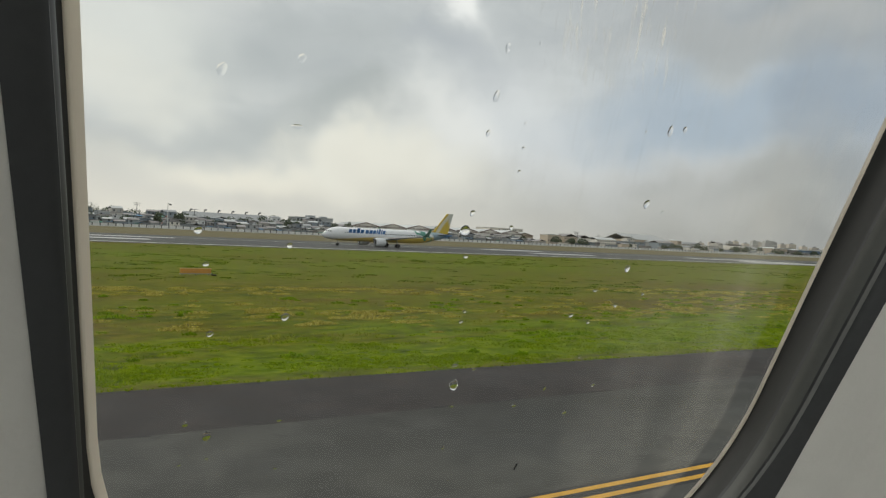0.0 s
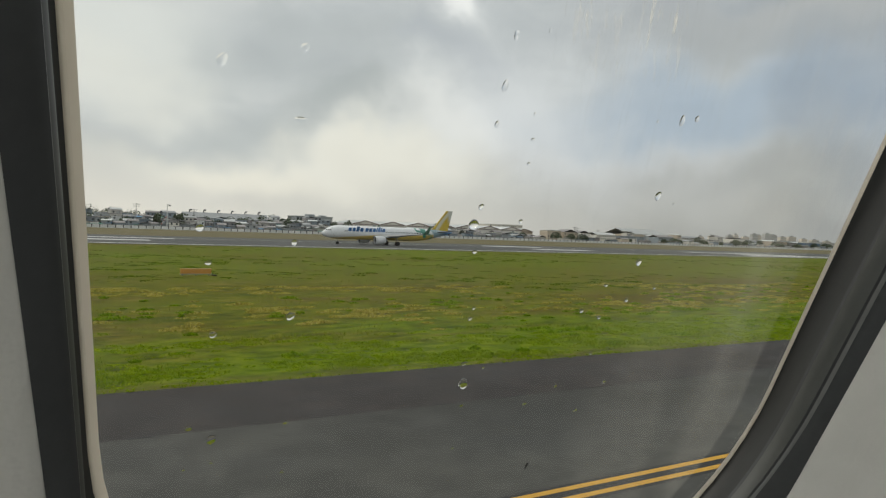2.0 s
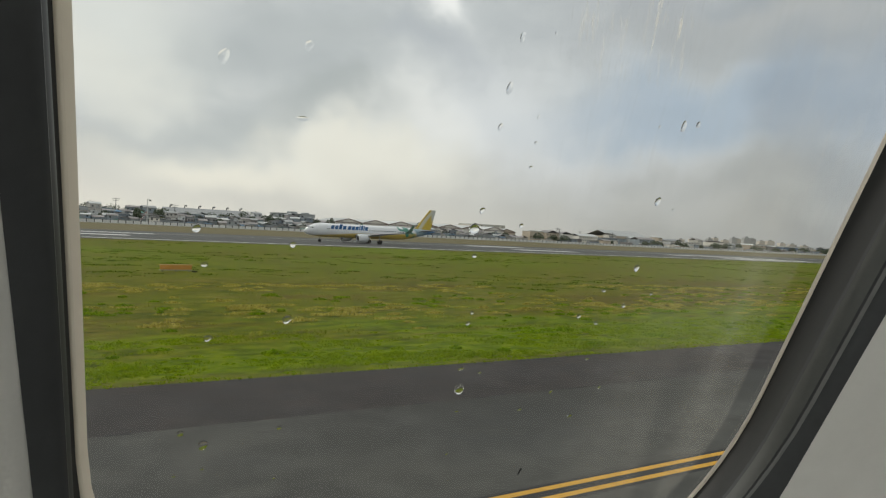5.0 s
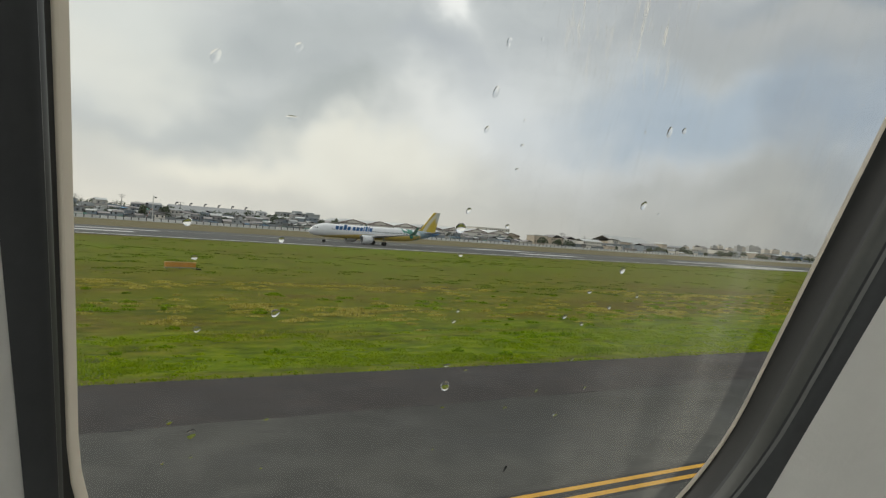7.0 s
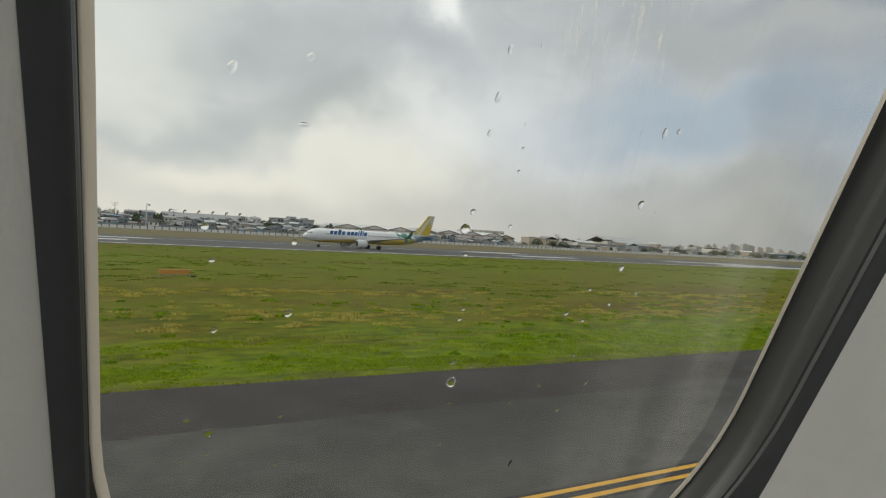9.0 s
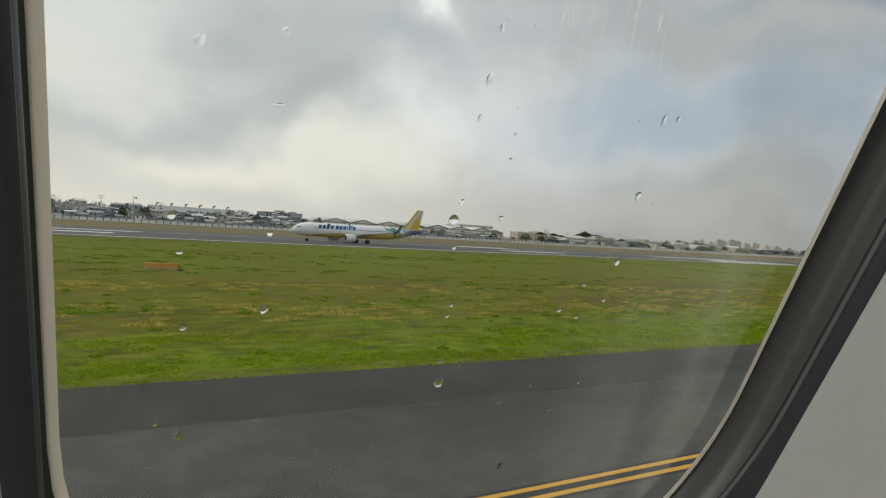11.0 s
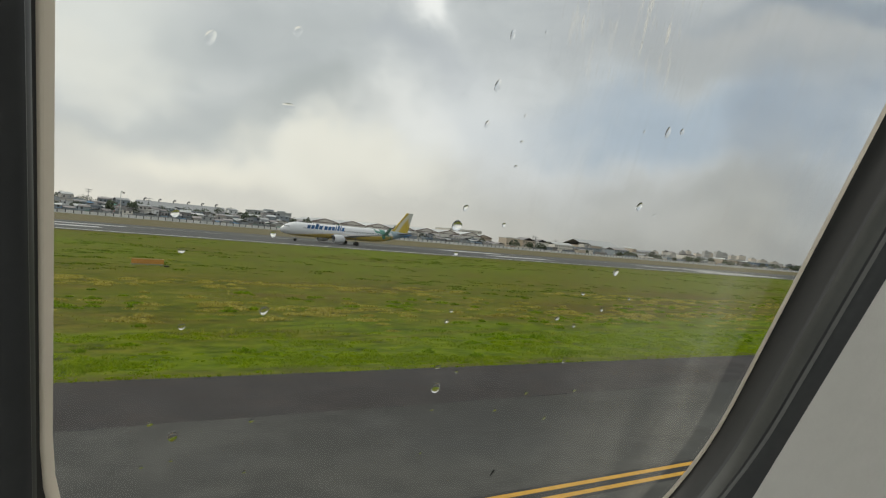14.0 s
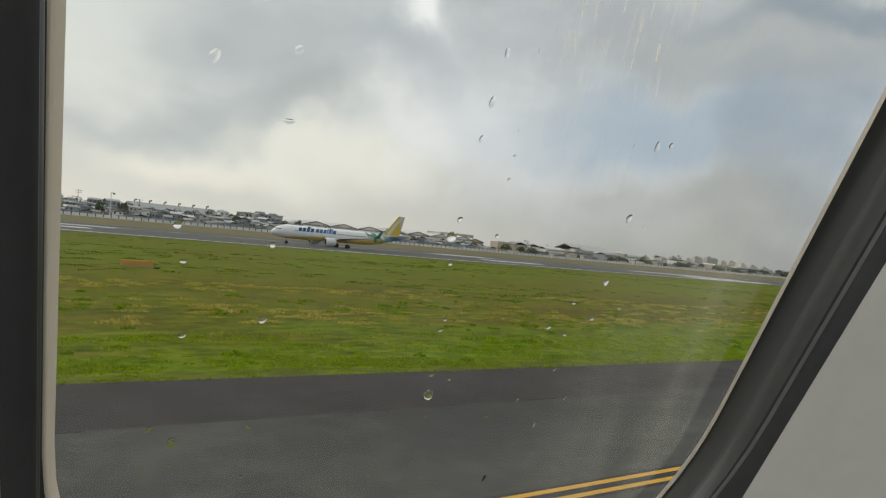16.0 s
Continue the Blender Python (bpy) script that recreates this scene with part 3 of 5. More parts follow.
def build_cabin():
    """The leaning sidewall with the opening, and a plain closed shell round the seat row."""
    n = len(SEAL_OUT)
    centre = Vector((0.04, 0.03))
    u0, u1, v0, v1 = -2.4, 2.6, -0.95, 0.75
    edge = []
    for p in SEAL_OUT:
        d = p - centre
        k = min((u1 - centre.x) / d.x if d.x > 1e-6 else 1e9, (u0 - centre.x) / d.x if d.x < -1e-6 else 1e9,
                (v1 - centre.y) / d.y if d.y > 1e-6 else 1e9, (v0 - centre.y) / d.y if d.y < -1e-6 else 1e9)
        edge.append(centre + d * k)
    lip1 = [p + (p - centre).normalized() * 0.003 for p in SEAL_OUT]
    lip2 = [p + (p - centre).normalized() * 0.012 for p in SEAL_OUT]
    fold = [p + (p - centre).normalized() * 0.034 for p in SEAL_OUT]
    lip3 = [p + (p - centre).normalized() * 0.052 for p in SEAL_OUT]
    lip4 = [p + (p - centre).normalized() * 0.085 for p in SEAL_OUT]
    rows = [(SEAL_OUT, -0.0234), (lip1, -0.0262), (lip2, -0.0295), (fold, -0.0375), (lip3, -0.0475), (lip4, -0.0545), (edge, -0.075)]
    verts = [on_wall(p.x, p.y, off) for loop, off in rows for p in loop]
    faces = [(r * n + i, r * n + i + n, r * n + (i + 1) % n + n, r * n + (i + 1) % n) for r in range(len(rows) - 1) for i in range(n)]
    ob = new("wall_port", mesh_from("wall_port", verts, faces, PANEL, True))
    tagged(ob, "pale grey moulded plastic aircraft sidewall panel", "wall", kind="structure")
    # outer skin, so that no daylight enters round the window
    verts = [on_wall(p.x, p.y, 0.0002) for p in WALL_OUT] + [on_wall(p.x, p.y, 0.002) for p in edge]
    faces = [(i, (i + 1) % n, n + (i + 1) % n, n + i) for i in range(n)]
    ob = new("fuselage_skin", mesh_from("fuselage_skin", verts, faces, LINING))
    tagged(ob, "plain painted outer skin round the window", "wall", kind="structure")
    lo, hi = on_wall(0, v0, -0.075), on_wall(0, v1, -0.075)
    x0, x1 = PANE.x + u0, PANE.x + u1
    sec = [(lo.y + 0.03, lo.z), (lo.y - 0.05, lo.z - 0.06), (-3.55, lo.z - 0.06), (-3.70, 4.85), (-3.2, 5.3), (-2.4, 5.55), (-0.8, 5.55), (hi.y + 0.03, hi.z)]
    names = ["skirting", "floor", "wall_starboard", "wall_upper", "ceiling_side", "ceiling", "ceiling_edge"]
    for k in range(len(sec) - 1):
        (y0, z0), (y1, z1) = sec[k], sec[k + 1]
        if names[k] == "wall_starboard":
            # openings of the far side's windows
            vs, fs = [], []
            zs = [0.0, 0.52, 0.76, 1.0]
            xs = [x0]
            for i in range(9):
                c = x0 + 0.33 + i * 0.54
                xs += [c - 0.12, c + 0.12]
            xs.append(x1)
            for w in zs:
                for x in xs:
                    vs.append((x, y0 + (y1 - y0) * w, z0 + (z1 - z0) * w))
            m = len(xs)
            for r in range(3):
                for i in range(m - 1):
                    if r == 1 and i % 2 == 1:
                        continue
                    fs.append((r * m + i, r * m + i + 1, (r + 1) * m + i + 1, (r + 1) * m + i))
            me = mesh_from(names[k], vs, fs, LINING)
        else:
            me = mesh_from(names[k], [(x0, y0, z0), (x1, y0, z0), (x1, y1, z1), (x0, y1, z1)], [(0, 1, 2, 3)], LINING)
        tagged(new(names[k], me), "plain pale cabin lining closing the space", "wall", kind="structure")
    for nm, x in (("wall_aft", x0), ("wall_front", x1)):
        me = mesh_from(nm, [(x, y, z) for y, z in sec], [tuple(range(len(sec)))], LINING)
        tagged(new(nm, me), "plain pale cabin partition closing the space", "wall", kind="structure")
    # unseen fill lamp added outside the far openings, much stronger than the sky
    lamp = bpy.data.lights.new("far_side_fill", "AREA")
    lamp.shape, lamp.size, lamp.size_y, lamp.energy, lamp.color = "RECTANGLE", 2.6, 0.40, CABIN_FILL, (0.97, 1.0, 0.98)
    ob = new("far_side_fill", lamp)
    ob.matrix_world = look((-1.55, -3.80, 4.32), (-0.6, 0.0, 4.40))


CABIN_FILL = 130.0
build_cabin()


# ---------------------------------------------------------------- rain drops on the pane
def drop_mesh(name, w, h, lens, seed, full):
    """A low dome of water with an uneven rim, lying on the pane."""
    rng = random.Random(seed)
    rows, n = 7, 22
    ph = [rng.uniform(0, 6.28) for _ in range(3)]
    verts, faces = [], []
    for r in range(rows + 1):
        a = r / rows * math.pi / 2
        for k in range(n):
            t = 2 * math.pi * k / n
            wob = 1 + 0.06 * math.sin(2 * t + ph[0]) + 0.05 * math.sin(3 * t + ph[1])
            sag = 1 + 0.12 * max(0, -math.sin(t))
            verts.append((w / 2 * math.cos(t) * math.cos(a) * wob, h / 2 * math.sin(t) * math.cos(a) * wob * sag, lens * (math.sin(a) if full else math.sin(a) ** 2)))
    for r in range(rows):
        for k in range(n):
            a, b = r * n + k, r * n + (k + 1) % n
            faces.append((a, b, b + n, a + n))
    under = len(verts)
    verts += verts[:n]
    faces.append(tuple(range(under, under + n))[::-1])
    faces.append(tuple(range(rows * n, rows * n + n)))
    return mesh_from(name, verts, faces, WATER, True)


DROPS = [
    (-58.2, 35.7, 2.30, 2.86, 0.115),
    (-43.4, 40.3, 1.85, 2.21, 0.115),
    (-41.9, 26.5, 2.88, 1.08, 0.115),
    (3.4, 39.6, 1.74, 3.42, 0.140),
    (2.8, 50.7, 1.55, 2.70, 0.140),
    (11.2, 53.2, 0.81, 1.19, 0.140),
    (4.0, 30.8, 1.29, 1.87, 0.140),
    (13.7, 34.4, 0.68, 1.03, 0.140),
    (15.4, 28.3, 1.21, 0.92, 0.140),
    (16.3, 22.2, 1.23, 0.95, 0.140),
    (62.3, 38.5, 2.21, 3.37, 0.140),
    (67.6, 39.6, 1.82, 1.99, 0.140),
    (53.5, 37.2, 0.85, 0.86, 0.140),
    (64.1, 16.8, 2.31, 3.14, 0.210),
    (71.6, 14.8, 1.20, 0.82, 0.210),
    (6.2, 10.3, 1.70, 1.77, 0.210),
    (5.5, 5.5, 3.24, 3.28, 0.210),
    (19.3, 7.0, 1.47, 1.37, 0.210),
    (8.0, -1.8, 1.58, 1.20, 0.210),
    (-38.7, -0.4, 1.69, 1.55, 0.210),
    (-58.5, 2.3, 2.02, 1.80, 0.210),
    (-56.0, -5.5, 1.51, 1.22, 0.210),
    (-36.5, -18.8, 2.34, 2.19, 0.210),
    (-53.0, -22.9, 1.86, 1.65, 0.210),
    (66.6, -4.1, 2.42, 2.38, 0.210),
    (56.9, -11.7, 1.87, 1.08, 0.210),
    (77.5, -12.9, 1.55, 0.93, 0.210),
    (67.6, -16.8, 1.74, 1.60, 0.210),
    (51.0, -20.1, 1.84, 1.52, 0.210),
    (58.9, -22.6, 1.68, 1.36, 0.210),
    (12.8, -18.1, 1.30, 1.13, 0.210),
    (12.6, -21.3, 1.50, 1.33, 0.210),
    (15.1, -35.6, 2.40, 1.34, 0.150),
    (16.8, -42.5, 3.44, 3.82, 0.210),
    (21.9, -37.4, 1.50, 1.04, 0.150),
    (61.2, -35.4, 1.83, 1.18, 0.150),
    (71.7, -46.9, 1.75, 1.70, 0.150),
    (51.3, -46.5, 1.58, 1.79, 0.150),
    (41.5, -52.1, 1.90, 1.38, 0.150),
    (63.7, -57.1, 1.93, 1.94, 0.150),
    (18.4, -50.0, 1.51, 1.08, 0.150),
    (-55.5, -47.6, 1.59, 1.79, 0.150),
    (-50.1, -51.6, 2.67, 3.00, 0.150),
    (-32.8, -49.0, 1.36, 1.35, 0.150),
    (-49.3, -58.6, 1.03, 1.04, 0.150),
    (-55.5, -59.7, 0.99, 1.02, 0.150),
    (20.0, -65.4, 1.22, 1.16, 0.150),
    (-31.2, -64.7, 1.17, 1.13, 0.150),
]
for i, (u, v, w, h, steep) in enumerate(DROPS):
    me = drop_mesh("rain_drop", w * 0.88 / 1000, h * 0.88 / 1000, min(w, h) / 1000 * steep, i, steep > 0.15)
    ob = new("rain_drop", me)
    ob.matrix_basis = WALL_POSE @ pose(u / 1000, v / 1000, 0.0009, 0, 0, -8 + (i * 37) % 17)
    tagged(ob, "clear rain drop clinging to the outside of the window pane", "rain drop", "rain drops on the window")


def build_speck():
    """A dried dark fleck on the glass."""
    rng = random.Random(8)
    verts, faces = [(0, 0, 0.0006)], []
    for k in range(16):
        a = 2 * math.pi * k / 16
        r = (0.55 + 0.45 * abs(math.sin(a))) * rng.uniform(0.45, 1.0)
        verts.append((0.0009 * r * math.cos(a), 0.0021 * r * math.sin(a), 0.0))
    faces = [(0, 1 + k, 1 + (k + 1) % 16) for k in range(16)]
    ob = new("dirt_fleck", mesh_from("dirt_fleck", verts, faces, DARK))
    ob.matrix_basis = WALL_POSE @ pose(0.0517, -0.0779, 0.0010, 0, 0, -14)
    tagged(ob, "small dark dried dirt fleck stuck on the window pane", "dirt fleck")


build_speck()

# ---------------------------------------------------------------- things on the airfield
PLATE = plain("weathered_yellow_plate", (0.62, 0.40, 0.17), 0.7, 0, 0.2, 3.0)


def build_sign_box(x, y):
    t = thing("guidance_sign", pose(x, y, -0.03, 0, 0, 3), "low orange metal taxiway sign box on short legs in the grass", "sign")
    part("body", boxed(-1.27, 1.27, -0.12, 0.12, 0.20, 0.58, bevel=0.02), ORANGE, t, "orange painted sign body")
    part("rail", boxed(-1.31, 1.31, -0.15, 0.15, 0.582, 0.63, bevel=0.01), PLATE, t, "sun-bleached top rail")
    part("base_rail", boxed(-1.31, 1.31, -0.14, 0.14, 0.13, 0.195, bevel=0.01), STEEL, t)
    for k in (-1.2, -0.4, 0.4, 1.2):
        part("post", boxed(k - 0.05, k + 0.05, -0.145, -0.122, 0.202, 0.578), ORANGE, t)
    for k in (-1.1, 0.0, 1.1):
        bm = bmesh.new()
        rod(bm, (k, 0, 0), (k, 0, 0.14), 0.04)
        part("leg", bm, STEEL, t)
    part("footing", boxed(1.36, 1.75, -0.18, 0.18, 0.0, 0.10, bevel=0.02), DARK, t, "dark concrete cable box")


build_sign_box(12.5, 61.6)

BLUE_LENS = plain("blue_lens", (0.02, 0.04, 0.12), 0.2)


def build_edge_light(x, y):
    t = thing("edge_light", pose(x, y, 0.0, 0, 0, 8), "small taxiway edge light on a square ochre plate", "light", "taxiway edge lights")
    part("plate", boxed(-0.25, 0.25, -0.25, 0.25, 0.0, 0.025, bevel=0.008), PLATE, t, "ochre painted base plate")
    for a, b in ((-0.2, -0.2), (0.2, -0.2), (0.2, 0.2), (-0.2, 0.2)):
        bm = bmesh.new()
        rod(bm, (a, b, 0.02), (a, b, 0.04), 0.018, 0.016, 8)
        part("bolt", bm, STEEL, t)
    bm = bmesh.new()
    rod(bm, (0, 0, 0.025), (0, 0, 0.05), 0.09, 0.07, 16)
    part("flange", bm, STEEL, t)
    bm = bmesh.new()
    rod(bm, (0, 0, 0.05), (0, 0, 0.17), 0.022, None, 10)
    part("stem", bm, PLATE, t)
    bm = bmesh.new()
    rod(bm, (0, 0, 0.17), (0, 0, 0.21), 0.036, 0.042, 12)
    rod(bm, (0, 0, 0.21), (0, 0, 0.26), 0.042, 0.02, 12)
    part("lens", bm, BLUE_LENS, t, "dark blue glass lens")


for x in (26.0, 63.5, -15.3):
    build_edge_light(x, 11.0)

COVER = plain("concrete_cover", (0.42, 0.41, 0.38), 0.8, 0, 0.2, 4.0)
for x, y in ((-20.1, 14.0), (-24.9, 17.9)):
    t = thing("light_pit", pose(x, y, 0.0, 0, 0, 12), "square pale concrete cover with an inset light", "light", "inset lights")
    part("cover", boxed(-0.42, 0.42, -0.42, 0.42, -0.05, 0.02, bevel=0.006), COVER, t)
    bm = bmesh.new()
    rod(bm, (0, 0, 0.02), (0, 0, 0.035), 0.16, 0.14, 16)
    part("inset_light", bm, STEEL, t, "round steel inset light")

HATCH = plain("iron_hatch", (0.030, 0.030, 0.030), 0.6, 0.3)
t = thing("cable_pit", pose(23.6, 12.2, 0.0, 0, 0, 20), "dark iron pit cover flush in the taxiway", "hatch")
part("rim", boxed(-0.45, 0.45, -0.45, 0.45, -0.05, 0.006), HATCH, t)
part("cover", boxed(-0.38, 0.38, -0.38, 0.38, -0.05, 0.010), ASPHALT, t)


# ---------------------------------------------------------------- airliner on the runway
def livery_build(g):
    p = g.node("ShaderNodeTexCoord").outputs["Object"]
    x, y, z = g.split(p)
    white, gold, blue, green, pale = (0.86, 0.87, 0.88), (0.72, 0.52, 0.10), (0.06, 0.17, 0.36), (0.06, 0.27, 0.20), (0.30, 0.42, 0.48)
    # gold belly that rises behind the nose, then a green leaf and blue toward the tail cone
    wave = g.math("ADD", g.step(x, 2.0, 17.0, -1.7, -0.50), g.step(x, 26.0, 36.0, 0.0, 0.65))
    col = g.mix(g.step(g.math("SUBTRACT", z, wave), -0.22, 0.22, 1.0, 0.0), white, gold)
    curl = g.noise(p, 0.55, 3, 0.5, 0.6)
    sweep = g.math("ADD", g.math("ADD", x, g.math("MULTIPLY", z, 1.1)), g.step(curl, 0.3, 0.7, -1.6, 1.6))
    leaf = g.math("MULTIPLY", g.step(sweep, 32.4, 32.8), g.step(sweep, 35.4, 36.0, 1.0, 0.0))
    col = g.mix(g.math("MULTIPLY", leaf, g.step(curl, 0.42, 0.50, 0.25, 1.0)), col, green)
    col = g.mix(g.math("MULTIPLY", g.step(sweep, 36.2, 38.0), g.step(curl, 0.35, 0.55, 0.6, 1.0)), col, pale)
    col = g.mix(g.step(x, 39.0, 41.5, 0.0, 0.9), col, blue)
    dirt = g.noise(p, 0.7, 5)
    col = g.mix(g.step(dirt, 0.4, 0.8, 0.0, 0.12), col, (0.35, 0.33, 0.30))
    surface(g, col, 0.3, 0.0)


def fin_build(g):
    p = g.node("ShaderNodeTexCoord").outputs["Object"]
    x, y, z = g.split(p)
    bow = g.math("MULTIPLY", g.math("MULTIPLY", z, z), 0.045)
    s = g.math("SUBTRACT", g.math("SUBTRACT", x, g.math("MULTIPLY", z, 0.38)), bow)
    gold = (0.64, 0.46, 0.055)
    col = g.mix(g.step(s, 37.0, 37.4), gold, (0.72, 0.68, 0.52))
    col = g.mix(g.step(s, 38.2, 38.9), col, gold)
    col = g.mix(g.math("MULTIPLY", g.step(x, 42.3, 43.2), g.step(z, 3.4, 5.2)), col, (0.62, 0.62, 0.58))
    surface(g, col, 0.35)


LIVERY = material("airliner_livery", livery_build)
FIN = material("airliner_fin_paint", fin_build)
WING_GREY = plain("wing_grey", (0.30, 0.31, 0.33), 0.4)
AIR_WHITE = plain("airliner_white", (0.76, 0.77, 0.78), 0.35, 0, 0.06)
TYRE = plain("tyre_rubber", (0.02, 0.02, 0.02), 0.8)
GLASS_DARK = plain("dark_cabin_glass", (0.03, 0.04, 0.05), 0.15)
MARK_BLUE = plain("marking_blue", (0.05, 0.19, 0.48), 0.4)
WINGLET_GREEN = plain("winglet_green", (0.10, 0.20, 0.14), 0.4)


def prism(points, thick):
    """A flat blade: outline in x, z with its half thickness along y at each point."""
    n = len(points)
    verts = [(x, -thick, z) for x, z in points] + [(x, thick, z) for x, z in points]
    faces = [tuple(range(n)), tuple(range(n, 2 * n))[::-1]] + [(i, i + n, (i + 1) % n + n, (i + 1) % n) for i in range(n)]
    return verts, faces


def wing_mesh(name, sections, mat):
    """Sections: (y, leading x, chord, z, thickness)."""
    prof = [(0, 0), (0.08, 0.5), (0.3, 0.62), (0.65, 0.4), (1, 0.04), (1, -0.04), (0.6, -0.25), (0.3, -0.42), (0.06, -0.34)]
    rings = [[(lead + c * px, y, z + th * pz) for px, pz in prof] for y, lead, c, z, th in sections]
    v, f = loft(rings)
    return mesh_from(name, v, f, mat, False)


def build_airliner(at):
    """Nose at x = 0, tail at x = 44.5, axis at z = 0; stands on its wheels 3.5 below."""
    t = thing("airliner", at, "white narrow-body airliner with gold belly and gold tail on the runway", "airplane")
    stations = [(0.0, 0.02, -0.55), (0.25, 0.42, -0.50), (0.8, 0.85, -0.38), (1.7, 1.30, -0.20), (2.8, 1.66, -0.06), (4.2, 1.90, 0.0), (5.6, 1.975, 0.0),
                (30.0, 1.975, 0.0), (33.0, 1.86, 0.08), (36.0, 1.55, 0.28), (39.0, 1.10, 0.55), (42.0, 0.62, 0.80), (44.0, 0.26, 0.95), (44.5, 0.10, 1.0)]
    n = 28
    rings = [[(x, r * math.cos(2 * math.pi * k / n), z + r * 1.03 * math.sin(2 * math.pi * k / n)) for k in range(n)] for x, r, z in stations]
    v, f = loft(rings)
    fus = part("fuselage", mesh_from("fuselage", v, f, LIVERY, True), LIVERY, t, "white fuselage with gold belly and blue-green tail sweep")
    for s in (-1, 1):
        secs = [(s * 1.2, 15.2, 8.6, -1.15, 1.0), (s * 6.2, 18.6, 4.3, -0.75, 0.55), (s * 16.4, 24.4, 1.7, 0.25, 0.22)]
        part("wing", wing_mesh("wing", secs, WING_GREY), WING_GREY, t, "grey swept wing")
        tip = [(s * 16.4, 24.4, 1.7, 0.25, 0.22), (s * 16.9, 25.0, 1.4, 0.9, 0.16), (s * 17.2, 26.3, 0.7, 2.6, 0.08)]
        part("winglet", wing_mesh("winglet", tip, WINGLET_GREEN), WINGLET_GREEN, t, "upswept winglet")
        stab = [(s * 0.3, 37.6, 4.0, 1.0, 0.35), (s * 6.2, 41.4, 1.5, 1.55, 0.12)]
        part("stabiliser", wing_mesh("stabiliser", stab, WING_GREY), WING_GREY, t)
        # engine
        rings = []
        for x, r in ((0.0, 1.02), (0.12, 1.16), (0.8, 1.26), (2.2, 1.20), (3.2, 0.98), (3.25, 0.70)):
            rings.append([(14.4 + x, s * 5.75 + r * math.cos(2 * math.pi * k / 20), -1.95 + r * math.sin(2 * math.pi * k / 20)) for k in range(20)])
        v, f = loft(rings, caps=(False, False))
        eng = part("engine", mesh_from("engine", v, f, AIR_WHITE, True), AIR_WHITE, t, "white engine nacelle")
        bm = bmesh.new()
        rod(bm, (14.95, s * 5.75, -1.95), (15.05, s * 5.75, -1.95), 1.15, None, 20)
        part("fan", bm, TYRE, eng, "dark engine fan")
        bm = bmesh.new()
        rod(bm, (17.2, s * 5.75, -1.95), (18.4, s * 5.75, -1.9), 0.72, 0.35, 16)
        part("exhaust", bm, STEEL, eng)
        part("pylon", boxed(15.6, 19.2, s * 5.75 - 0.15, s * 5.75 + 0.15, -1.1, -0.7), AIR_WHITE, t)
        # main gear
        bm = bmesh.new()
        rod(bm, (22.8, s * 3.8, -2.9), (22.6, s * 3.6, -0.9), 0.14)
        gear = part("main_gear", bm, STEEL, t)
        for k in (-0.45, 0.45):
            bm = bmesh.new()
            rod(bm, (22.8, s * 3.8 + k - 0.2, -2.93), (22.8, s * 3.8 + k + 0.2, -2.93), 0.58, None, 18)
            part("wheel", bm, TYRE, gear)
    v, f = prism([(35.2, 1.6), (37.4, 2.2), (42.0, 7.9), (44.3, 7.9), (42.6, 1.1), (38, 1.2)], 0.16)
    part("tail_fin", mesh_from("tail_fin", v, f, FIN), FIN, t, "gold tail fin with a pale sweep")
    bm = bmesh.new()
    rod(bm, (5.0, 0, -3.1), (5.05, 0, -1.6), 0.10)
    gear = part("nose_gear", bm, STEEL, t)
    for k in (-0.25, 0.25):
        bm = bmesh.new()
        rod(bm, (5.0, k - 0.11, -3.12), (5.0, k + 0.11, -3.12), 0.39, None, 16)
        part("wheel", bm, TYRE, gear)
    pane = boxed(-0.12, 0.12, -0.02, 0.02, -0.17, 0.17)
    me = bpy.data.meshes.new("cabin_window")
    pane.to_mesh(me)
    pane.free()
    me.materials.append(GLASS_DARK)
    for s in (-1, 1):
        for i in range(46):
            x = 6.6 + i * 0.56
            if 7.2 < x < 19.4:
                continue
            part("cabin_window", me, GLASS_DARK, fus, at=pose(x, s * 1.945, 0.42, -13 * s))
        for x, r, drop, turn in ((1.28, 1.08, -0.29, 44), (1.72, 1.31, -0.20, 32), (2.22, 1.49, -0.13, 22)):
            # three raked panes a side, following the curve of the nose
            z = 0.60
            y = math.sqrt(r * r - ((z - drop) / 1.03) ** 2)
            part("cockpit_window", boxed(-0.21, 0.21, -0.04, 0.04, -0.21, 0.21, bevel=0.03), GLASS_DARK, fus, at=pose(x, s * y, z, -38 * s, 0, turn * s))
        # company name: plain blue bars
        for k, (x0, w, h) in enumerate(((7.5, 0.95, 0.9), (8.75, 0.95, 0.9), (10.0, 0.95, 1.25), (11.25, 0.95, 0.9), (12.9, 0.95, 0.9), (14.1, 0.95, 0.9),
                                        (15.3, 0.90, 0.9), (16.45, 0.32, 1.2), (17.05, 0.60, 1.25), (17.9, 0.32, 1.2), (18.45, 0.85, 0.9))):
            part("name_bar", boxed(x0, x0 + w, -0.015, 0.015, 0, h * 1.3), MARK_BLUE, fus, "plain blue lettering bar", at=pose(0, s * 2.03, 0.42, -27 * s))


build_airliner(Matrix.Translation((73.4, 191.0, 3.51)))


# ---------------------------------------------------------------- perimeter fence
FENCE_WHITE = mottled("fence_panel_white", (0.66, 0.67, 0.66), (0.85, 0.85, 0.84))
FENCE_POST = plain("fence_post_dark", (0.10, 0.10, 0.10), 0.8)


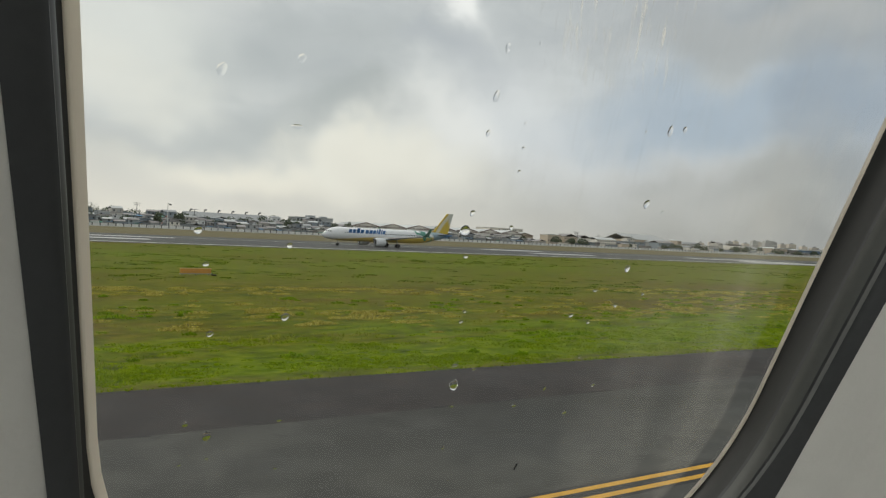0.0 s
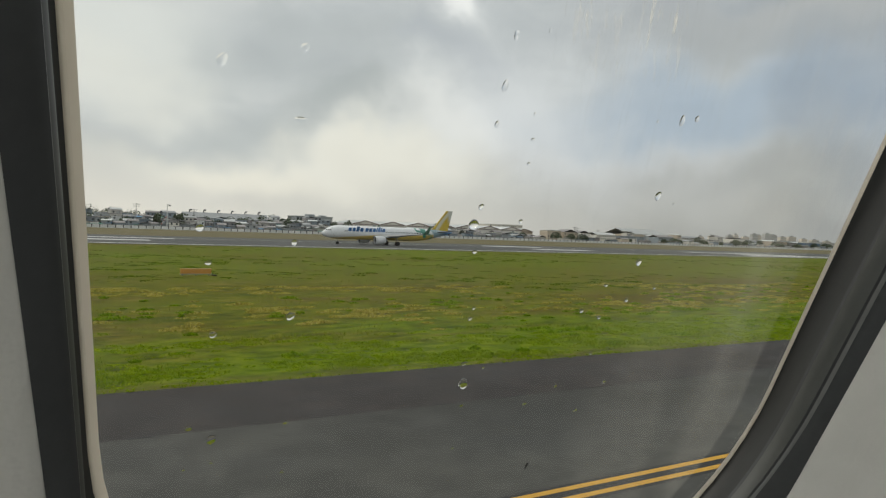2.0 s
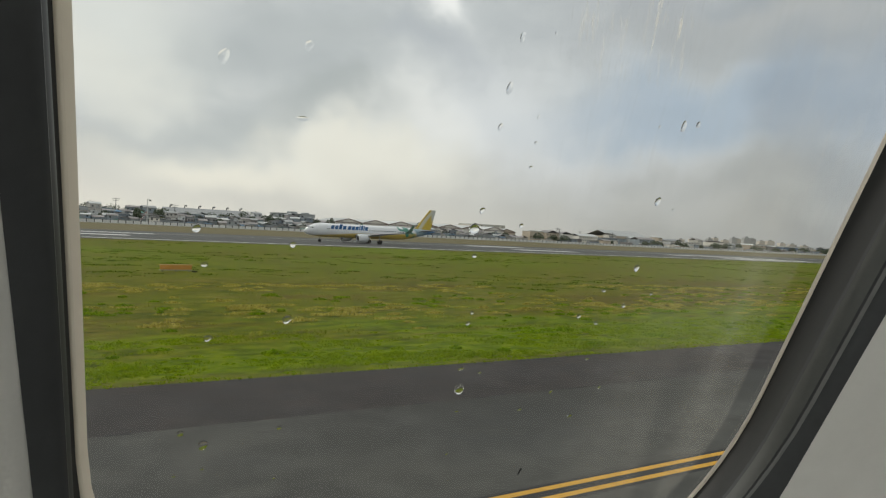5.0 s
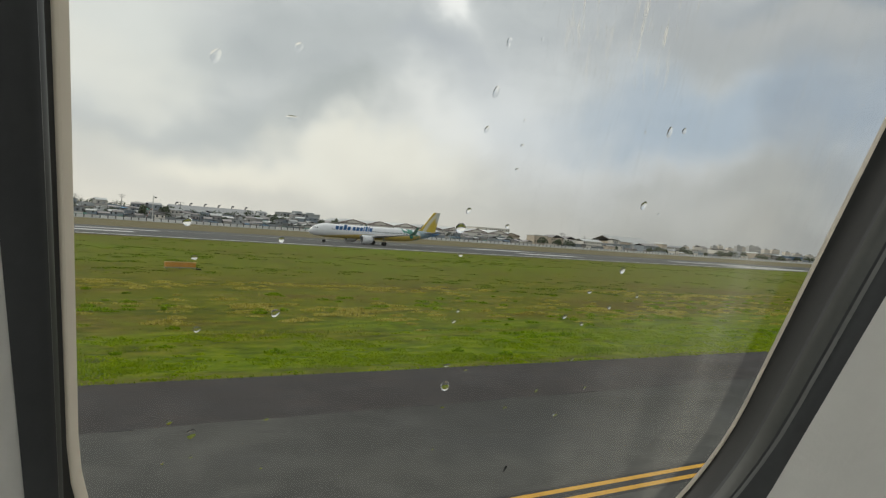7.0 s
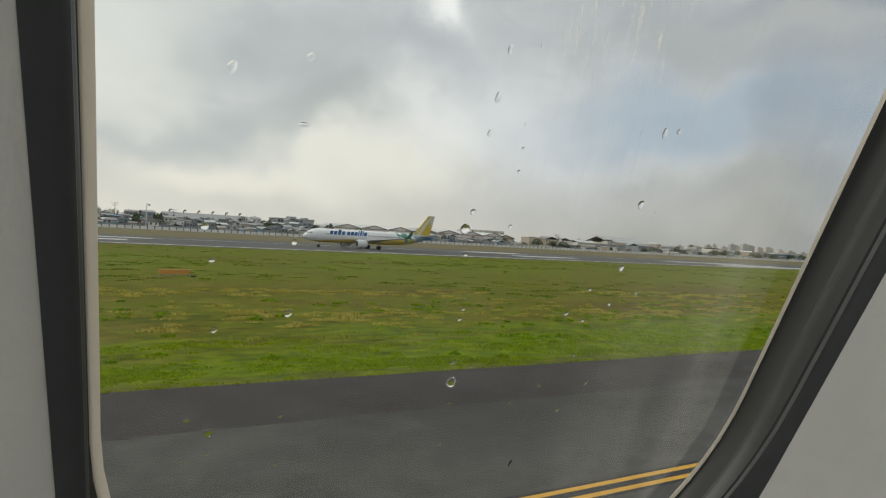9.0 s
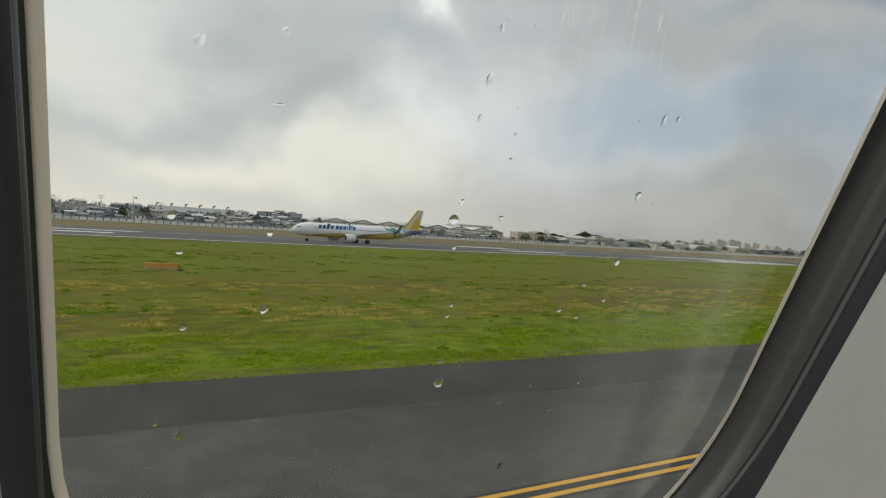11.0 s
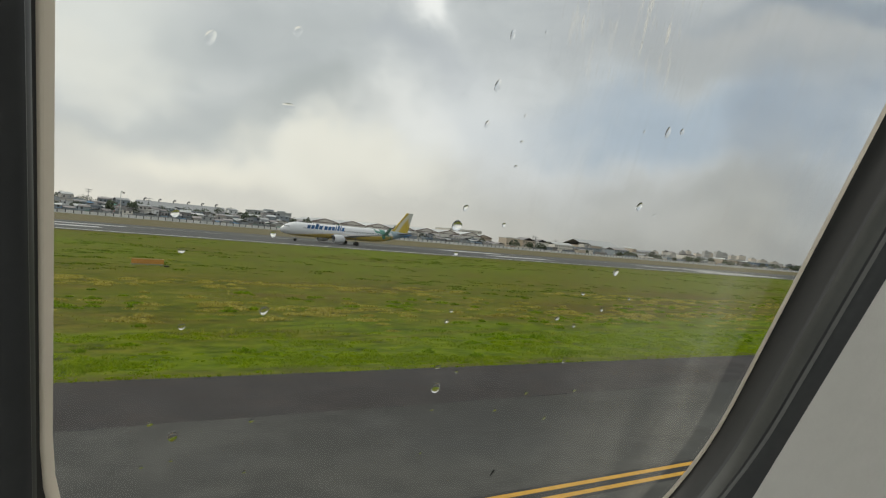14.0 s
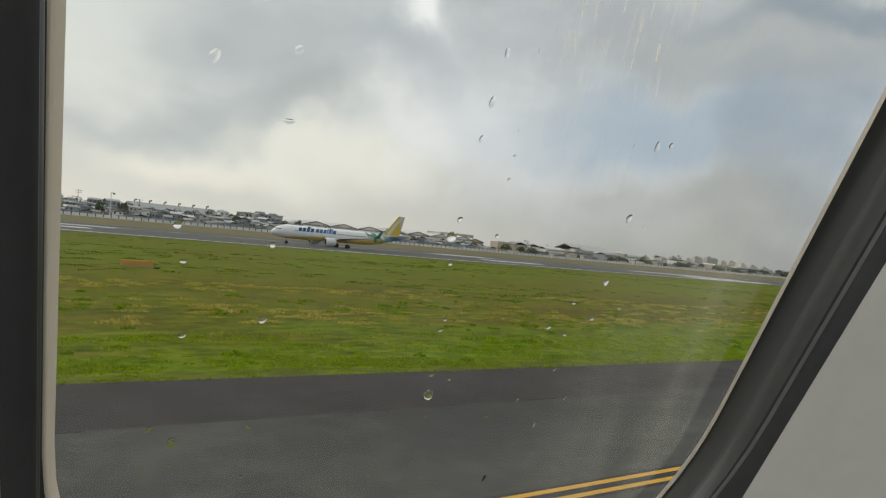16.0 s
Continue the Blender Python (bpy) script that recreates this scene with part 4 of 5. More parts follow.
def build_fence(y, x0, x1, pitch):
    t = thing("perimeter_fence", pose(0, y, -0.03), "long white panel fence with dark posts along the airfield", "fence")
    bm = boxed(-pitch / 2 + 0.3, pitch / 2 - 0.3, -0.08, 0.08, 0.2, 2.0, bevel=0.03)
    pan = bpy.data.meshes.new("panel")
    bm.to_mesh(pan)
    bm.free()
    pan.materials.append(FENCE_WHITE)
    bm = boxed(-0.28, 0.28, -0.15, 0.15, 0.0, 2.15, bevel=0.04)
    post = bpy.data.meshes.new("post")
    bm.to_mesh(post)
    bm.free()
    post.materials.append(FENCE_POST)
    k = 0
    x = x0
    while x < x1:
        part("panel", pan, FENCE_WHITE, t, at=pose(x, 0, 0))
        part("post", post, FENCE_POST, t, at=pose(x + pitch / 2, 0, 0))
        x += pitch
    part("plinth", boxed(x0, x1, -0.2, 0.2, 0, 0.2), FENCE_WHITE, t)


build_fence(494.0, 15.0, 1150.0, 4.6)

# ---------------------------------------------------------------- town behind the fence
# wall, roof and window tones are lightened to stand in for distance haze
WALLS = [mottled("wall_grey_render", (0.230, 0.250, 0.262), (0.422, 0.448, 0.461)), mottled("wall_pale_render", (0.384, 0.371, 0.346), (0.666, 0.640, 0.589)),
         mottled("wall_brown_boards", (0.205, 0.198, 0.192), (0.346, 0.326, 0.314)), mottled("wall_blue_grey", (0.179, 0.211, 0.243), (0.346, 0.397, 0.435))]
ROOFS = [mottled("roof_rusty_sheet", (0.211, 0.201, 0.198), (0.358, 0.339, 0.333)), mottled("roof_grey_sheet", (0.230, 0.241, 0.250), (0.435, 0.448, 0.448)),
         mottled("roof_pale_sheet", (0.384, 0.397, 0.397), (0.640, 0.653, 0.640))]
BEIGE = mottled("wall_beige", (0.44, 0.37, 0.29), (0.58, 0.50, 0.40))
CREAM = mottled("wall_cream", (0.66, 0.63, 0.57), (0.80, 0.77, 0.71))
TRIM_RED = plain("dark_red_trim", (0.17, 0.115, 0.10), 0.8)
PALE_ROOF = mottled("roof_white_sheet", (0.50, 0.53, 0.54), (0.68, 0.70, 0.70))
PANE_DARK = plain("dark_window", (0.055, 0.062, 0.07), 0.25)
BLUE_WALL = plain("blue_cladding", (0.08, 0.14, 0.22), 0.6)
# tower tones paled in the base colour to imitate haze
FAR_PALE = mottled("far_tower_hazed", (0.50, 0.46, 0.41), (0.66, 0.60, 0.53))
FAR_GREY = mottled("far_tower_grey_hazed", (0.34, 0.35, 0.35), (0.44, 0.44, 0.44))


def gable(w, d, h, rise, over=0.4, thick=0.25):
    """A pitched roof with its ridge along x and some thickness."""
    a, b = w / 2 + over, d / 2 + over
    sec = [(-b, h), (0, h + rise), (b, h), (b, h + thick), (0, h + rise + thick), (-b, h + thick)]
    return loft([[(-a, y, z) for y, z in sec], [(a, y, z) for y, z in sec]])


def panes(house, w, d, h, storeys, count, mat, rng, tall=1.2, wide=1.1):
    for s in range(storeys):
        z = 1.0 + s * (h / storeys)
        for k in range(count):
            if rng.random() < 0.22:
                continue
            x = -w / 2 + (k + 0.5) * w / count
            ob = part("window", boxed(x - wide / 2, x + wide / 2, -d / 2 - 0.06, -d / 2 + 0.05, z, z + tall), mat, house)


def build_house(x, y, w, d, h, roof, wall_mat, roof_mat, rng, label, windows=True, turn=0.0, storey=3.0, category="house"):
    t = thing("house", pose(x, y, -0.05, 0, 0, turn), label, category)
    part("wall", boxed(-w / 2, w / 2, -d / 2, d / 2, 0, h), wall_mat, t)
    if roof == "gable":
        v, f = gable(w, d, h, d * 0.16)
        part("roof", mesh_from("roof", v, f, roof_mat), roof_mat, t)
    elif roof == "shed":
        slope = rng.choice((0.13, -0.10, -0.16))
        bm = bmesh.new()
        for p in box(bm, -w / 2 - 0.4, w / 2 + 0.4, -d / 2 - 0.6, d / 2 + 0.4, h, h + 0.2):
            p.co.z += (p.co.y + d / 2) * slope
        part("roof", bm, roof_mat, t)
    else:
        part("roof", boxed(-w / 2 - 0.2, w / 2 + 0.2, -d / 2 - 0.2, d / 2 + 0.2, h, h + 0.35), roof_mat, t)
        if rng.random() < 0.6:
            k = rng.uniform(-w / 4, w / 4)
            part("water_tank", boxed(k - 0.9, k + 0.9, -0.9, 0.9, h + 0.35, h + 2.0, bevel=0.2), ROOFS[1], t)
    if windows:
        st = max(1, round(h / storey))
        if abs(turn) > 45:
            # the gable end faces the airfield
            for s_ in range(st):
                for k in range(max(1, int(d / 3))):
                    if rng.random() < 0.8:
                        b_ = -d / 2 + (k + 0.5) * d / max(1, int(d / 3))
                        part("window", boxed(-w / 2 - 0.06, -w / 2 + 0.05, b_ - 0.55, b_ + 0.55, 0.9 + s_ * h / st, 2.1 + s_ * h / st), PANE_DARK, t)
        else:
            panes(t, w, d, h, st, max(2, int(w / 2.6)), PANE_DARK, rng)
    return t


def build_shanties():
    rng = random.Random(11)
    kinds = ["gable", "shed", "flat", "shed", "gable", "gable", "shed"]
    words = {"gable": "small house with a pitched sheet roof behind the fence", "shed": "patched house with a sloping tin roof behind the fence",
             "flat": "plain flat-roofed concrete house behind the fence"}
    bright = [WALLS[1], CREAM, FENCE_WHITE]
    for row, (y, lo, hi) in enumerate(((501, 2.8, 4.5), (510, 4.0, 6.8), (521, 5.5, 8.5), (534, 7.0, 10.5), (550, 8.5, 12.5))):
        x = 14.0 + row * 3
        while x < (400 if row < 2 else 392):
            w = rng.uniform(3.5, 8.0) + row * 0.5
            if not (row >= 2 and 222 < x + w / 2 < 400):
                h = rng.uniform(lo, hi)
                if 92 < x < 165 and row > 2:
                    h = rng.uniform(5, 8)
                h *= 1.06
                k = rng.choice(kinds)
                wall = rng.choice(bright) if rng.random() < 0.15 else rng.choice(WALLS + [WALLS[0], WALLS[3]])
                roof = PALE_ROOF if rng.random() < 0.09 else rng.choice(ROOFS + [ROOFS[0]])
                build_house(x + w / 2, y + rng.uniform(-2, 2), w, rng.uniform(6, 9), h, k, wall, roof, rng, words[k], turn=rng.uniform(-12, 12) + rng.choice((0, 0, 90)))
            x += w + rng.uniform(0.1, 2.0)


build_shanties()


def build_lean_tos():
    """Small sheds and awnings squeezed between the first rows of houses."""
    rng = random.Random(31)
    tones = [ROOFS[0], ROOFS[0], ROOFS[1], ROOFS[2], BLUE_SHEET, GREEN_SHEET]
    for y, lift in ((497.5, 0.0), (505.5, 1.6), (515.5, 3.2), (527.5, 4.6), (542.0, 6.0)):
        x = 15.0
        while x < 398:
            w = rng.uniform(1.8, 5.0)
            if rng.random() < 0.62 and not (y < 500 and 71 < x < 84) and not (y > 512 and 222 < x < 400):
                h = lift + rng.uniform(1.9, 3.6)
                d = rng.uniform(2.0, 3.6)
                t = thing("shed", pose(x + w / 2, y + rng.uniform(-0.8, 0.8), -0.05, 0, 0, rng.uniform(-9, 9)), "narrow lean-to shed with a patched tin roof behind the fence", "shed")
                part("wall", boxed(-w / 2, w / 2, -d / 2, d / 2, 0, h), rng.choice(WALLS), t)
                slope = rng.choice((0.22, -0.18, 0.1))
                bm = bmesh.new()
                for p in box(bm, -w / 2 - 0.35, w / 2 + 0.35, -d / 2 - 0.7, d / 2 + 0.3, h, h + 0.16):
                    p.co.z += (p.co.y + d / 2) * slope
                part("roof", bm, rng.choice(tones), t)
                if w > 3.0:
                    k = rng.uniform(-w / 4, w / 4)
                    part("opening", boxed(k - 0.5, k + 0.5, -d / 2 - 0.05, -d / 2 + 0.03, max(0.2, h - 2.4), h - 0.6), PANE_DARK, t)
            x += w + rng.uniform(0.2, 3.5)


BLUE_SHEET = plain("blue_tarpaulin", (0.13, 0.26, 0.40), 0.7)
GREEN_SHEET = plain("green_tarpaulin", (0.12, 0.30, 0.24), 0.7)
build_lean_tos()


def build_vent_warehouse():
    t = thing("warehouse", pose(136, 566, 0, 0, 0, -4), "long warehouse with a weathered grey sheet roof and curved roof vents", "warehouse")
    w, d, h = 64, 30, 8.8
    part("wall", boxed(-w / 2, w / 2, -d / 2, d / 2, 0, h), WALLS[3], t)
    v, f = gable(w, d, h, 4.6, 0.6, 0.3)
    roof = part("roof", mesh_from("roof", v, f, ROOFS[1]), ROOFS[1], t, "weathered grey metal sheet roof")
    for k in range(6):
        x = -w / 2 + 5 + k * 10.6
        bm = bmesh.new()
        rod(bm, (x, 0, h + 4.6), (x, 0, h + 6.4), 0.45)
        rod(bm, (x, 0, h + 6.4), (x + 0.9, 0, h + 6.9), 0.45)
        rod(bm, (x + 0.9, 0, h + 6.9), (x + 1.6, 0, h + 6.4), 0.55, 0.7)
        part("roof_vent", bm, FENCE_POST, roof, "dark curved roof vent")


build_vent_warehouse()


def build_block():
    t = thing("apartment_block", pose(214, 585, 0, 0, 0, 3), "grey flat-roofed apartment block with dark windows", "building")
    w, d, h = 34, 18, 14.2
    part("wall", boxed(-w / 2, w / 2, -d / 2, d / 2, 0, h), WALLS[0], t)
    part("roof", boxed(-w / 2 - 0.5, w / 2 + 0.5, -d / 2 - 0.5, d / 2 + 0.5, h, h + 0.5), ROOFS[1], t)
    part("stair_head", boxed(-4, 3, -3, 3, h + 0.5, h + 2.2), WALLS[0], t)
    part("stair_head", boxed(9, 14, -3, 3, h + 0.5, h + 1.7), WALLS[0], t)
    panes(t, w, d, h, 4, 10, PANE_DARK, random.Random(3), 1.6, 2.0)


build_block()


def build_gable_hangar(x, y, w, d, h, rise, label, wall, roof):
    """A hangar bay whose gable end faces the airfield."""
    t = thing("hangar", pose(x, y, -0.05), label, "hangar", "row of gabled hangars")
    sec = [(-w / 2, 0), (w / 2, 0), (w / 2, h), (0, h + rise), (-w / 2, h)]
    v, f = loft([[(a, -d / 2, z) for a, z in sec], [(a, d / 2, z) for a, z in sec]])
    part("wall", mesh_from("wall", v, f, wall), wall, t)
    for s in (-1, 1):
        ro = [(0, h + rise), (s * (w / 2 + 0.3), h - 0.1), (s * (w / 2 + 0.3), h + 0.15), (0, h + rise + 0.25)]
        v, f = loft([[(a, -d / 2 - 0.3, z) for a, z in ro], [(a, d / 2 + 0.5, z) for a, z in ro]])
        part("roof", mesh_from("roof", v, f, roof), roof, t)
        # dark verge board, chords and struts of the truss on the gable
        vb = [(0, h + rise - 0.35), (s * (w / 2 + 0.3), h - 0.45), (s * (w / 2 + 0.3), h + 0.05), (0, h + rise + 0.15)]
        v, f = loft([[(a, -d / 2 - 0.45, z) for a, z in vb], [(a, -d / 2 - 0.32, z) for a, z in vb]])
        part("verge_board", mesh_from("verge_board", v, f, TRIM_RED), TRIM_RED, t, "dark red verge board")
        bm = bmesh.new()
        rod(bm, (s * w * 0.25, -d / 2 - 0.2, h - 0.2), (s * w * 0.25, -d / 2 - 0.2, h + rise / 2), 0.15, None, 6)
        part("strut", bm, TRIM_RED, t)
    part("tie_beam", boxed(-w / 2, w / 2, -d / 2 - 0.35, -d / 2 - 0.05, h - 0.65, h - 0.2), TRIM_RED, t, "dark red tie beam")
    part("canopy", boxed(-w / 2, w / 2, -d / 2 - 2.2, -d / 2 - 0.4, h * 0.55, h * 0.55 + 0.3), ROOFS[0], t)
    for k in range(4):
        a = -w / 2 + (k + 0.5) * w / 4
        part("opening", boxed(a - w * 0.10, a + w * 0.10, -d / 2 - 0.08, -d / 2 + 0.02, 0.2, h * 0.5), PANE_DARK, t)
    return t


def build_hangars():
    # first bays stand farther back and show pale behind their trusses
    first = build_gable_hangar(236, 538, 23, 44, 9.4, 2.7, "hangar bay with pale gable, dark red verge boards and struts", CREAM, ROOFS[2])
    for k in range(1, 7):
        copy_thing(first, pose(236 + 24.4 * k, 538, -0.05))
    build_gable_hangar(404, 540, 20, 30, 8.6, 2.4, "smaller beige hangar with a dark verge board", BEIGE, ROOFS[2])


build_hangars()


def build_right_town():
    rng = random.Random(5)
    build_house(428, 600, 42, 26, 15.2, "flat", CREAM, ROOFS[2], rng, "broad cream flat-roofed industrial block", category="building")
    build_house(440, 530, 17, 12, 10.4, "flat", BEIGE, ROOFS[2], rng, "beige three-storey building with dark windows", category="building")
    build_house(461, 532, 15, 16, 9.6, "gable", BEIGE, ROOFS[0], rng, "beige house with a dark pitched roof", turn=90)
    build_house(478, 530, 14, 16, 9.0, "gable", CREAM, ROOFS[0], rng, "cream house with a dark pitched roof", turn=86)
    build_house(506, 528, 26, 14, 8.2, "gable", CREAM, ROOFS[2], rng, "low pale workshop with a grey roof", category="building")
    build_house(540, 524, 36, 12, 7.6, "flat", WALLS[3], ROOFS[1], rng, "blue-grey office building with a row of windows", category="building")
    build_house(618, 590, 62, 40, 10.8, "gable", BEIGE, ROOFS[2], rng, "large warehouse with a broad pale low-pitched roof", windows=False, category="warehouse")
    build_house(598, 532, 24, 14, 8.2, "gable", WALLS[3], ROOFS[0], rng, "dark workshop with a pitched sheet roof", category="building")
    x = 626.0
    while x < 1120:
        w = rng.uniform(14, 34)
        build_house(x + w / 2, rng.uniform(520, 545), w, 14, rng.uniform(4.5, 9.0), rng.choice(["gable", "flat", "shed"]), rng.choice(WALLS + [CREAM, BEIGE]), rng.choice(ROOFS + [PALE_ROOF]), rng,
                    "low workshop with a patched sheet roof beyond the fence", category="building")
        x += w + rng.uniform(1, 12)
    build_house(842, 512, 30, 10, 8.0, "flat", BLUE_WALL, ROOFS[1], rng, "blue clad flat-roofed shed", windows=False, category="building")
    build_house(905, 540, 60, 18, 9.5, "flat", CREAM, ROOFS[2], rng, "long white terminal building", category="building")
    x = 470.0
    while x < 1100:
        w = rng.uniform(8, 26)
        build_house(x + w / 2, rng.uniform(552, 575), w, 12, rng.uniform(7.0, 12.0), rng.choice(["gable", "flat", "shed"]), rng.choice(WALLS + [CREAM, BEIGE]), rng.choice(ROOFS + [ROOFS[2]]), rng,
                    "workshop among low industrial roofs beyond the fence", category="building", turn=rng.choice((0, 90, 8)))
        x += w + rng.uniform(4, 26)
    x = 405.0
    while x < 1100:
        w = rng.uniform(5, 13)
        if rng.random() < 0.72:
            build_house(x + w / 2, rng.uniform(499, 509), w, rng.uniform(5, 8), rng.uniform(2.8, 5.6), rng.choice(["gable", "flat", "shed"]), rng.choice(WALLS + [CREAM, BEIGE, WALLS[3]]), rng.choice(ROOFS + [PALE_ROOF]), rng,
                        "small shed with a sheet roof close behind the fence", category="shed", turn=rng.choice((0, 0, 90, 6)))
        x += w + rng.uniform(0.5, 9)
    # far towers; their pale walls and window bands carry the haze in the colour
    for b, w, h in ((51.2, 14, 22), (52.0, 10, 25), (52.5, 16, 23), (53.3, 12, 29), (53.7, 10, 32), (54.4, 14, 27), (55.0, 12, 36), (55.3, 10, 33), (55.9, 16, 39), (56.3, 12, 36),
                    (56.9, 14, 31), (57.5, 18, 33), (58.3, 14, 28), (59.0, 18, 26), (59.8, 14, 24)):
        y = 1050.0
        x = y * math.tan(radians(b))
        t = thing("tower_block", pose(x, y, 0, 0, 0, -35), "pale distant apartment tower", "building", "distant towers")
        h *= 0.78
        part("wall", boxed(-w / 2, w / 2, -9, 9, 0, h), FAR_PALE if w % 4 else FAR_GREY, t)
        part("roof", boxed(-w / 5, w / 5, -4, 4, h, h + 3), FAR_GREY, t)
        for s in range(int(h / 6)):
            part("window", boxed(-w / 2 + 1, w / 2 - 1, -9.15, -8.9, 2 + s * 6, 3.2 + s * 6), ROOFS[2], t)


build_right_town()

# ---------------------------------------------------------------- trees, poles, mast
BARK = plain("bark", (0.10, 0.08, 0.06), 0.9, 0, 0.3, 1.0)


def leaf_build(g):
    isl = g.node("ShaderNodeNewGeometry").outputs["Random Per Island"]
    surface(g, g.ramp(isl, [(0.0, (0.045, 0.066, 0.036)), (0.6, (0.075, 0.100, 0.052)), (1.0, (0.110, 0.135, 0.070))]), 0.8)


LEAF = material("leaves", leaf_build)


def build_tree(x, y, h, spread, seed, label="dark green broad-leaved tree behind the fence"):
    rng = random.Random(seed)
    t = thing("tree", pose(x, y, -0.03), label, "tree")
    bm = bmesh.new()
    rod(bm, (0, 0, 0), (0, 0, h * 0.45), 0.38, 0.24, 8)
    for k in range(6):
        a = k * 1.05 + rng.uniform(-0.3, 0.3)
        tip = (math.cos(a) * spread * 0.32, math.sin(a) * spread * 0.32, h * rng.uniform(0.62, 0.8))
        rod(bm, (0, 0, h * 0.42), tip, 0.2, 0.06, 6)
    part("trunk", bm, BARK, t)
    verts, faces = [], []
    for k in range(420):
        a, r = rng.uniform(0, 6.283), math.sqrt(rng.random()) * spread / 2
        zz = h * 0.40 + (h * 0.60) * rng.random() * math.sqrt(max(0.05, 1 - (r / (spread / 2 + 0.01)) ** 2))
        c = Vector((r * math.cos(a), r * math.sin(a), zz))
        s = rng.uniform(0.35, 0.8)
        nrm = Vector((rng.gauss(0, 1), rng.gauss(0, 1), rng.gauss(0, 1) + 0.6)).normalized()
        e1 = nrm.orthogonal().normalized() * s
        e2 = nrm.cross(e1)
        i = len(verts)
        verts += [c + e1, c + e2 * 0.6 + nrm * 0.15, c - e1, c - e2 * 0.6 - nrm * 0.15]
        faces.append((i, i + 1, i + 2, i + 3))
    part("crown", mesh_from("crown", verts, faces, LEAF), LEAF, t)
    return t


tree_rng = random.Random(21)
for x, y, h, s in ((20, 500, 6, 7), (44, 505, 7, 8), (58, 516, 8.5, 9), (76, 514, 8, 8), (92, 504, 6, 6), (118, 516, 9, 9), (131, 505, 6.5, 7), (150, 518, 9, 8), (166, 504, 6, 7), (181, 528, 10, 10),
                   (204, 506, 7, 7), (214, 530, 11, 10), (252, 505, 6.5, 7), (276, 506, 6, 6), (322, 506, 7, 7), (348, 505, 6, 8), (376, 507, 8, 8), (18, 512, 12, 15), (30, 516, 13, 16), (22, 580, 16, 18), (40, 584, 17, 20), (56, 578, 15.5, 16), (70, 582, 14.5, 16), (180, 584, 15, 14), (196, 580, 14, 14), (24, 560, 13, 16), (36, 566, 14.5, 18), (50, 556, 13.5, 15), (60, 560, 12, 14), (84, 545, 11, 11), (98, 548, 12, 9), (140, 538, 9, 8), (172, 560, 14.5, 10),
                   (196, 562, 12.5, 11), (230, 515, 7, 7), (392, 512, 8, 9), (432, 512, 9.5, 11), (446, 508, 7.5, 9), (520, 505, 6, 8), (590, 508, 8, 12), (636, 506, 7, 10), (690, 506, 9, 14),
                   (716, 508, 9, 16), (770, 505, 7, 12), (800, 520, 9, 16), (868, 512, 9, 18), (940, 512, 10, 20), (985, 510, 9, 18)):
    build_tree(x, y, h, s, tree_rng.randrange(9999))
for k in range(40):
    build_tree(tree_rng.uniform(400, 1020), tree_rng.choice((504, 512, 530, 548)), tree_rng.uniform(5, 10), tree_rng.uniform(6, 13), k + 100)
for k in range(30):
    build_tree(tree_rng.uniform(14, 220), tree_rng.choice((544, 553, 562, 572)), tree_rng.uniform(9.5, 14.0), tree_rng.uniform(8, 14), k + 200, "rounded dark tree rising over the tin roofs")
for k in range(34):
    build_tree(tree_rng.uniform(16, 225), tree_rng.choice((505, 516, 528, 541, 557)), tree_rng.uniform(6, 12), tree_rng.uniform(5, 9), k)


def build_palm(x, y, h):
    rng = random.Random(4)
    t = thing("palm_tree", pose(x, y, -0.03), "tall palm with drooping fronds before the hangars", "tree")
    bm = bmesh.new()
    for k in range(6):
        rod(bm, (0.08 * k, 0, h * k / 6), (0.08 * (k + 1), 0, h * (k + 1) / 6), 0.28 - 0.02 * k, 0.26 - 0.02 * k, 8)
    part("trunk", bm, BARK, t)
    for k in range(16):
        a, up = k * 2.4, rng.uniform(-0.2, 0.9)
        verts, faces = [], []
        for i in range(7):
            s = i / 6
            r, z = 3.6 * s, h + up * 2.6 * s - 3.0 * s * s
            wd = 0.5 * math.sin(math.pi * min(1, s + 0.12)) + 0.05
            c = Vector((0.5 + r * math.cos(a), r * math.sin(a), z))
            side = Vector((-math.sin(a), math.cos(a), 0)) * wd
            verts += [c - side - Vector((0, 0, wd * 0.5)), c, c + side - Vector((0, 0, wd * 0.5))]
        for i in range(6):
            faces += [(3 * i, 3 * i + 1, 3 * i + 4, 3 * i + 3), (3 * i + 1, 3 * i + 2, 3 * i + 5, 3 * i + 4)]
        part("frond", mesh_from("frond", verts, faces, LEAF), LEAF, t)


build_palm(300, 512, 12.0)


def build_pole(x, y, h):
    t = thing("utility_pole", pose(x, y, -0.03), "tall utility pole with cross arms over the houses", "pole", "utility poles")
    bm = bmesh.new()
    rod(bm, (0, 0, 0), (0, 0, h), 0.26, 0.16, 8)
    part("pole", bm, FENCE_POST, t)
    for z, w in ((h - 0.8, 2.6), (h - 2.2, 1.8)):
        part("cross_arm", boxed(-w, w, -0.12, 0.12, z, z + 0.25), FENCE_POST, t)


for x, y, h in ((66, 530, 17.5), (27, 530, 18), (107, 540, 15.5), (470, 525, 14.5), (480, 540, 15.5), (512, 540, 13.5), (560, 540, 14)):
    build_pole(x, y, h)

MAST_RED = plain("mast_red", (0.40, 0.10, 0.07), 0.6)


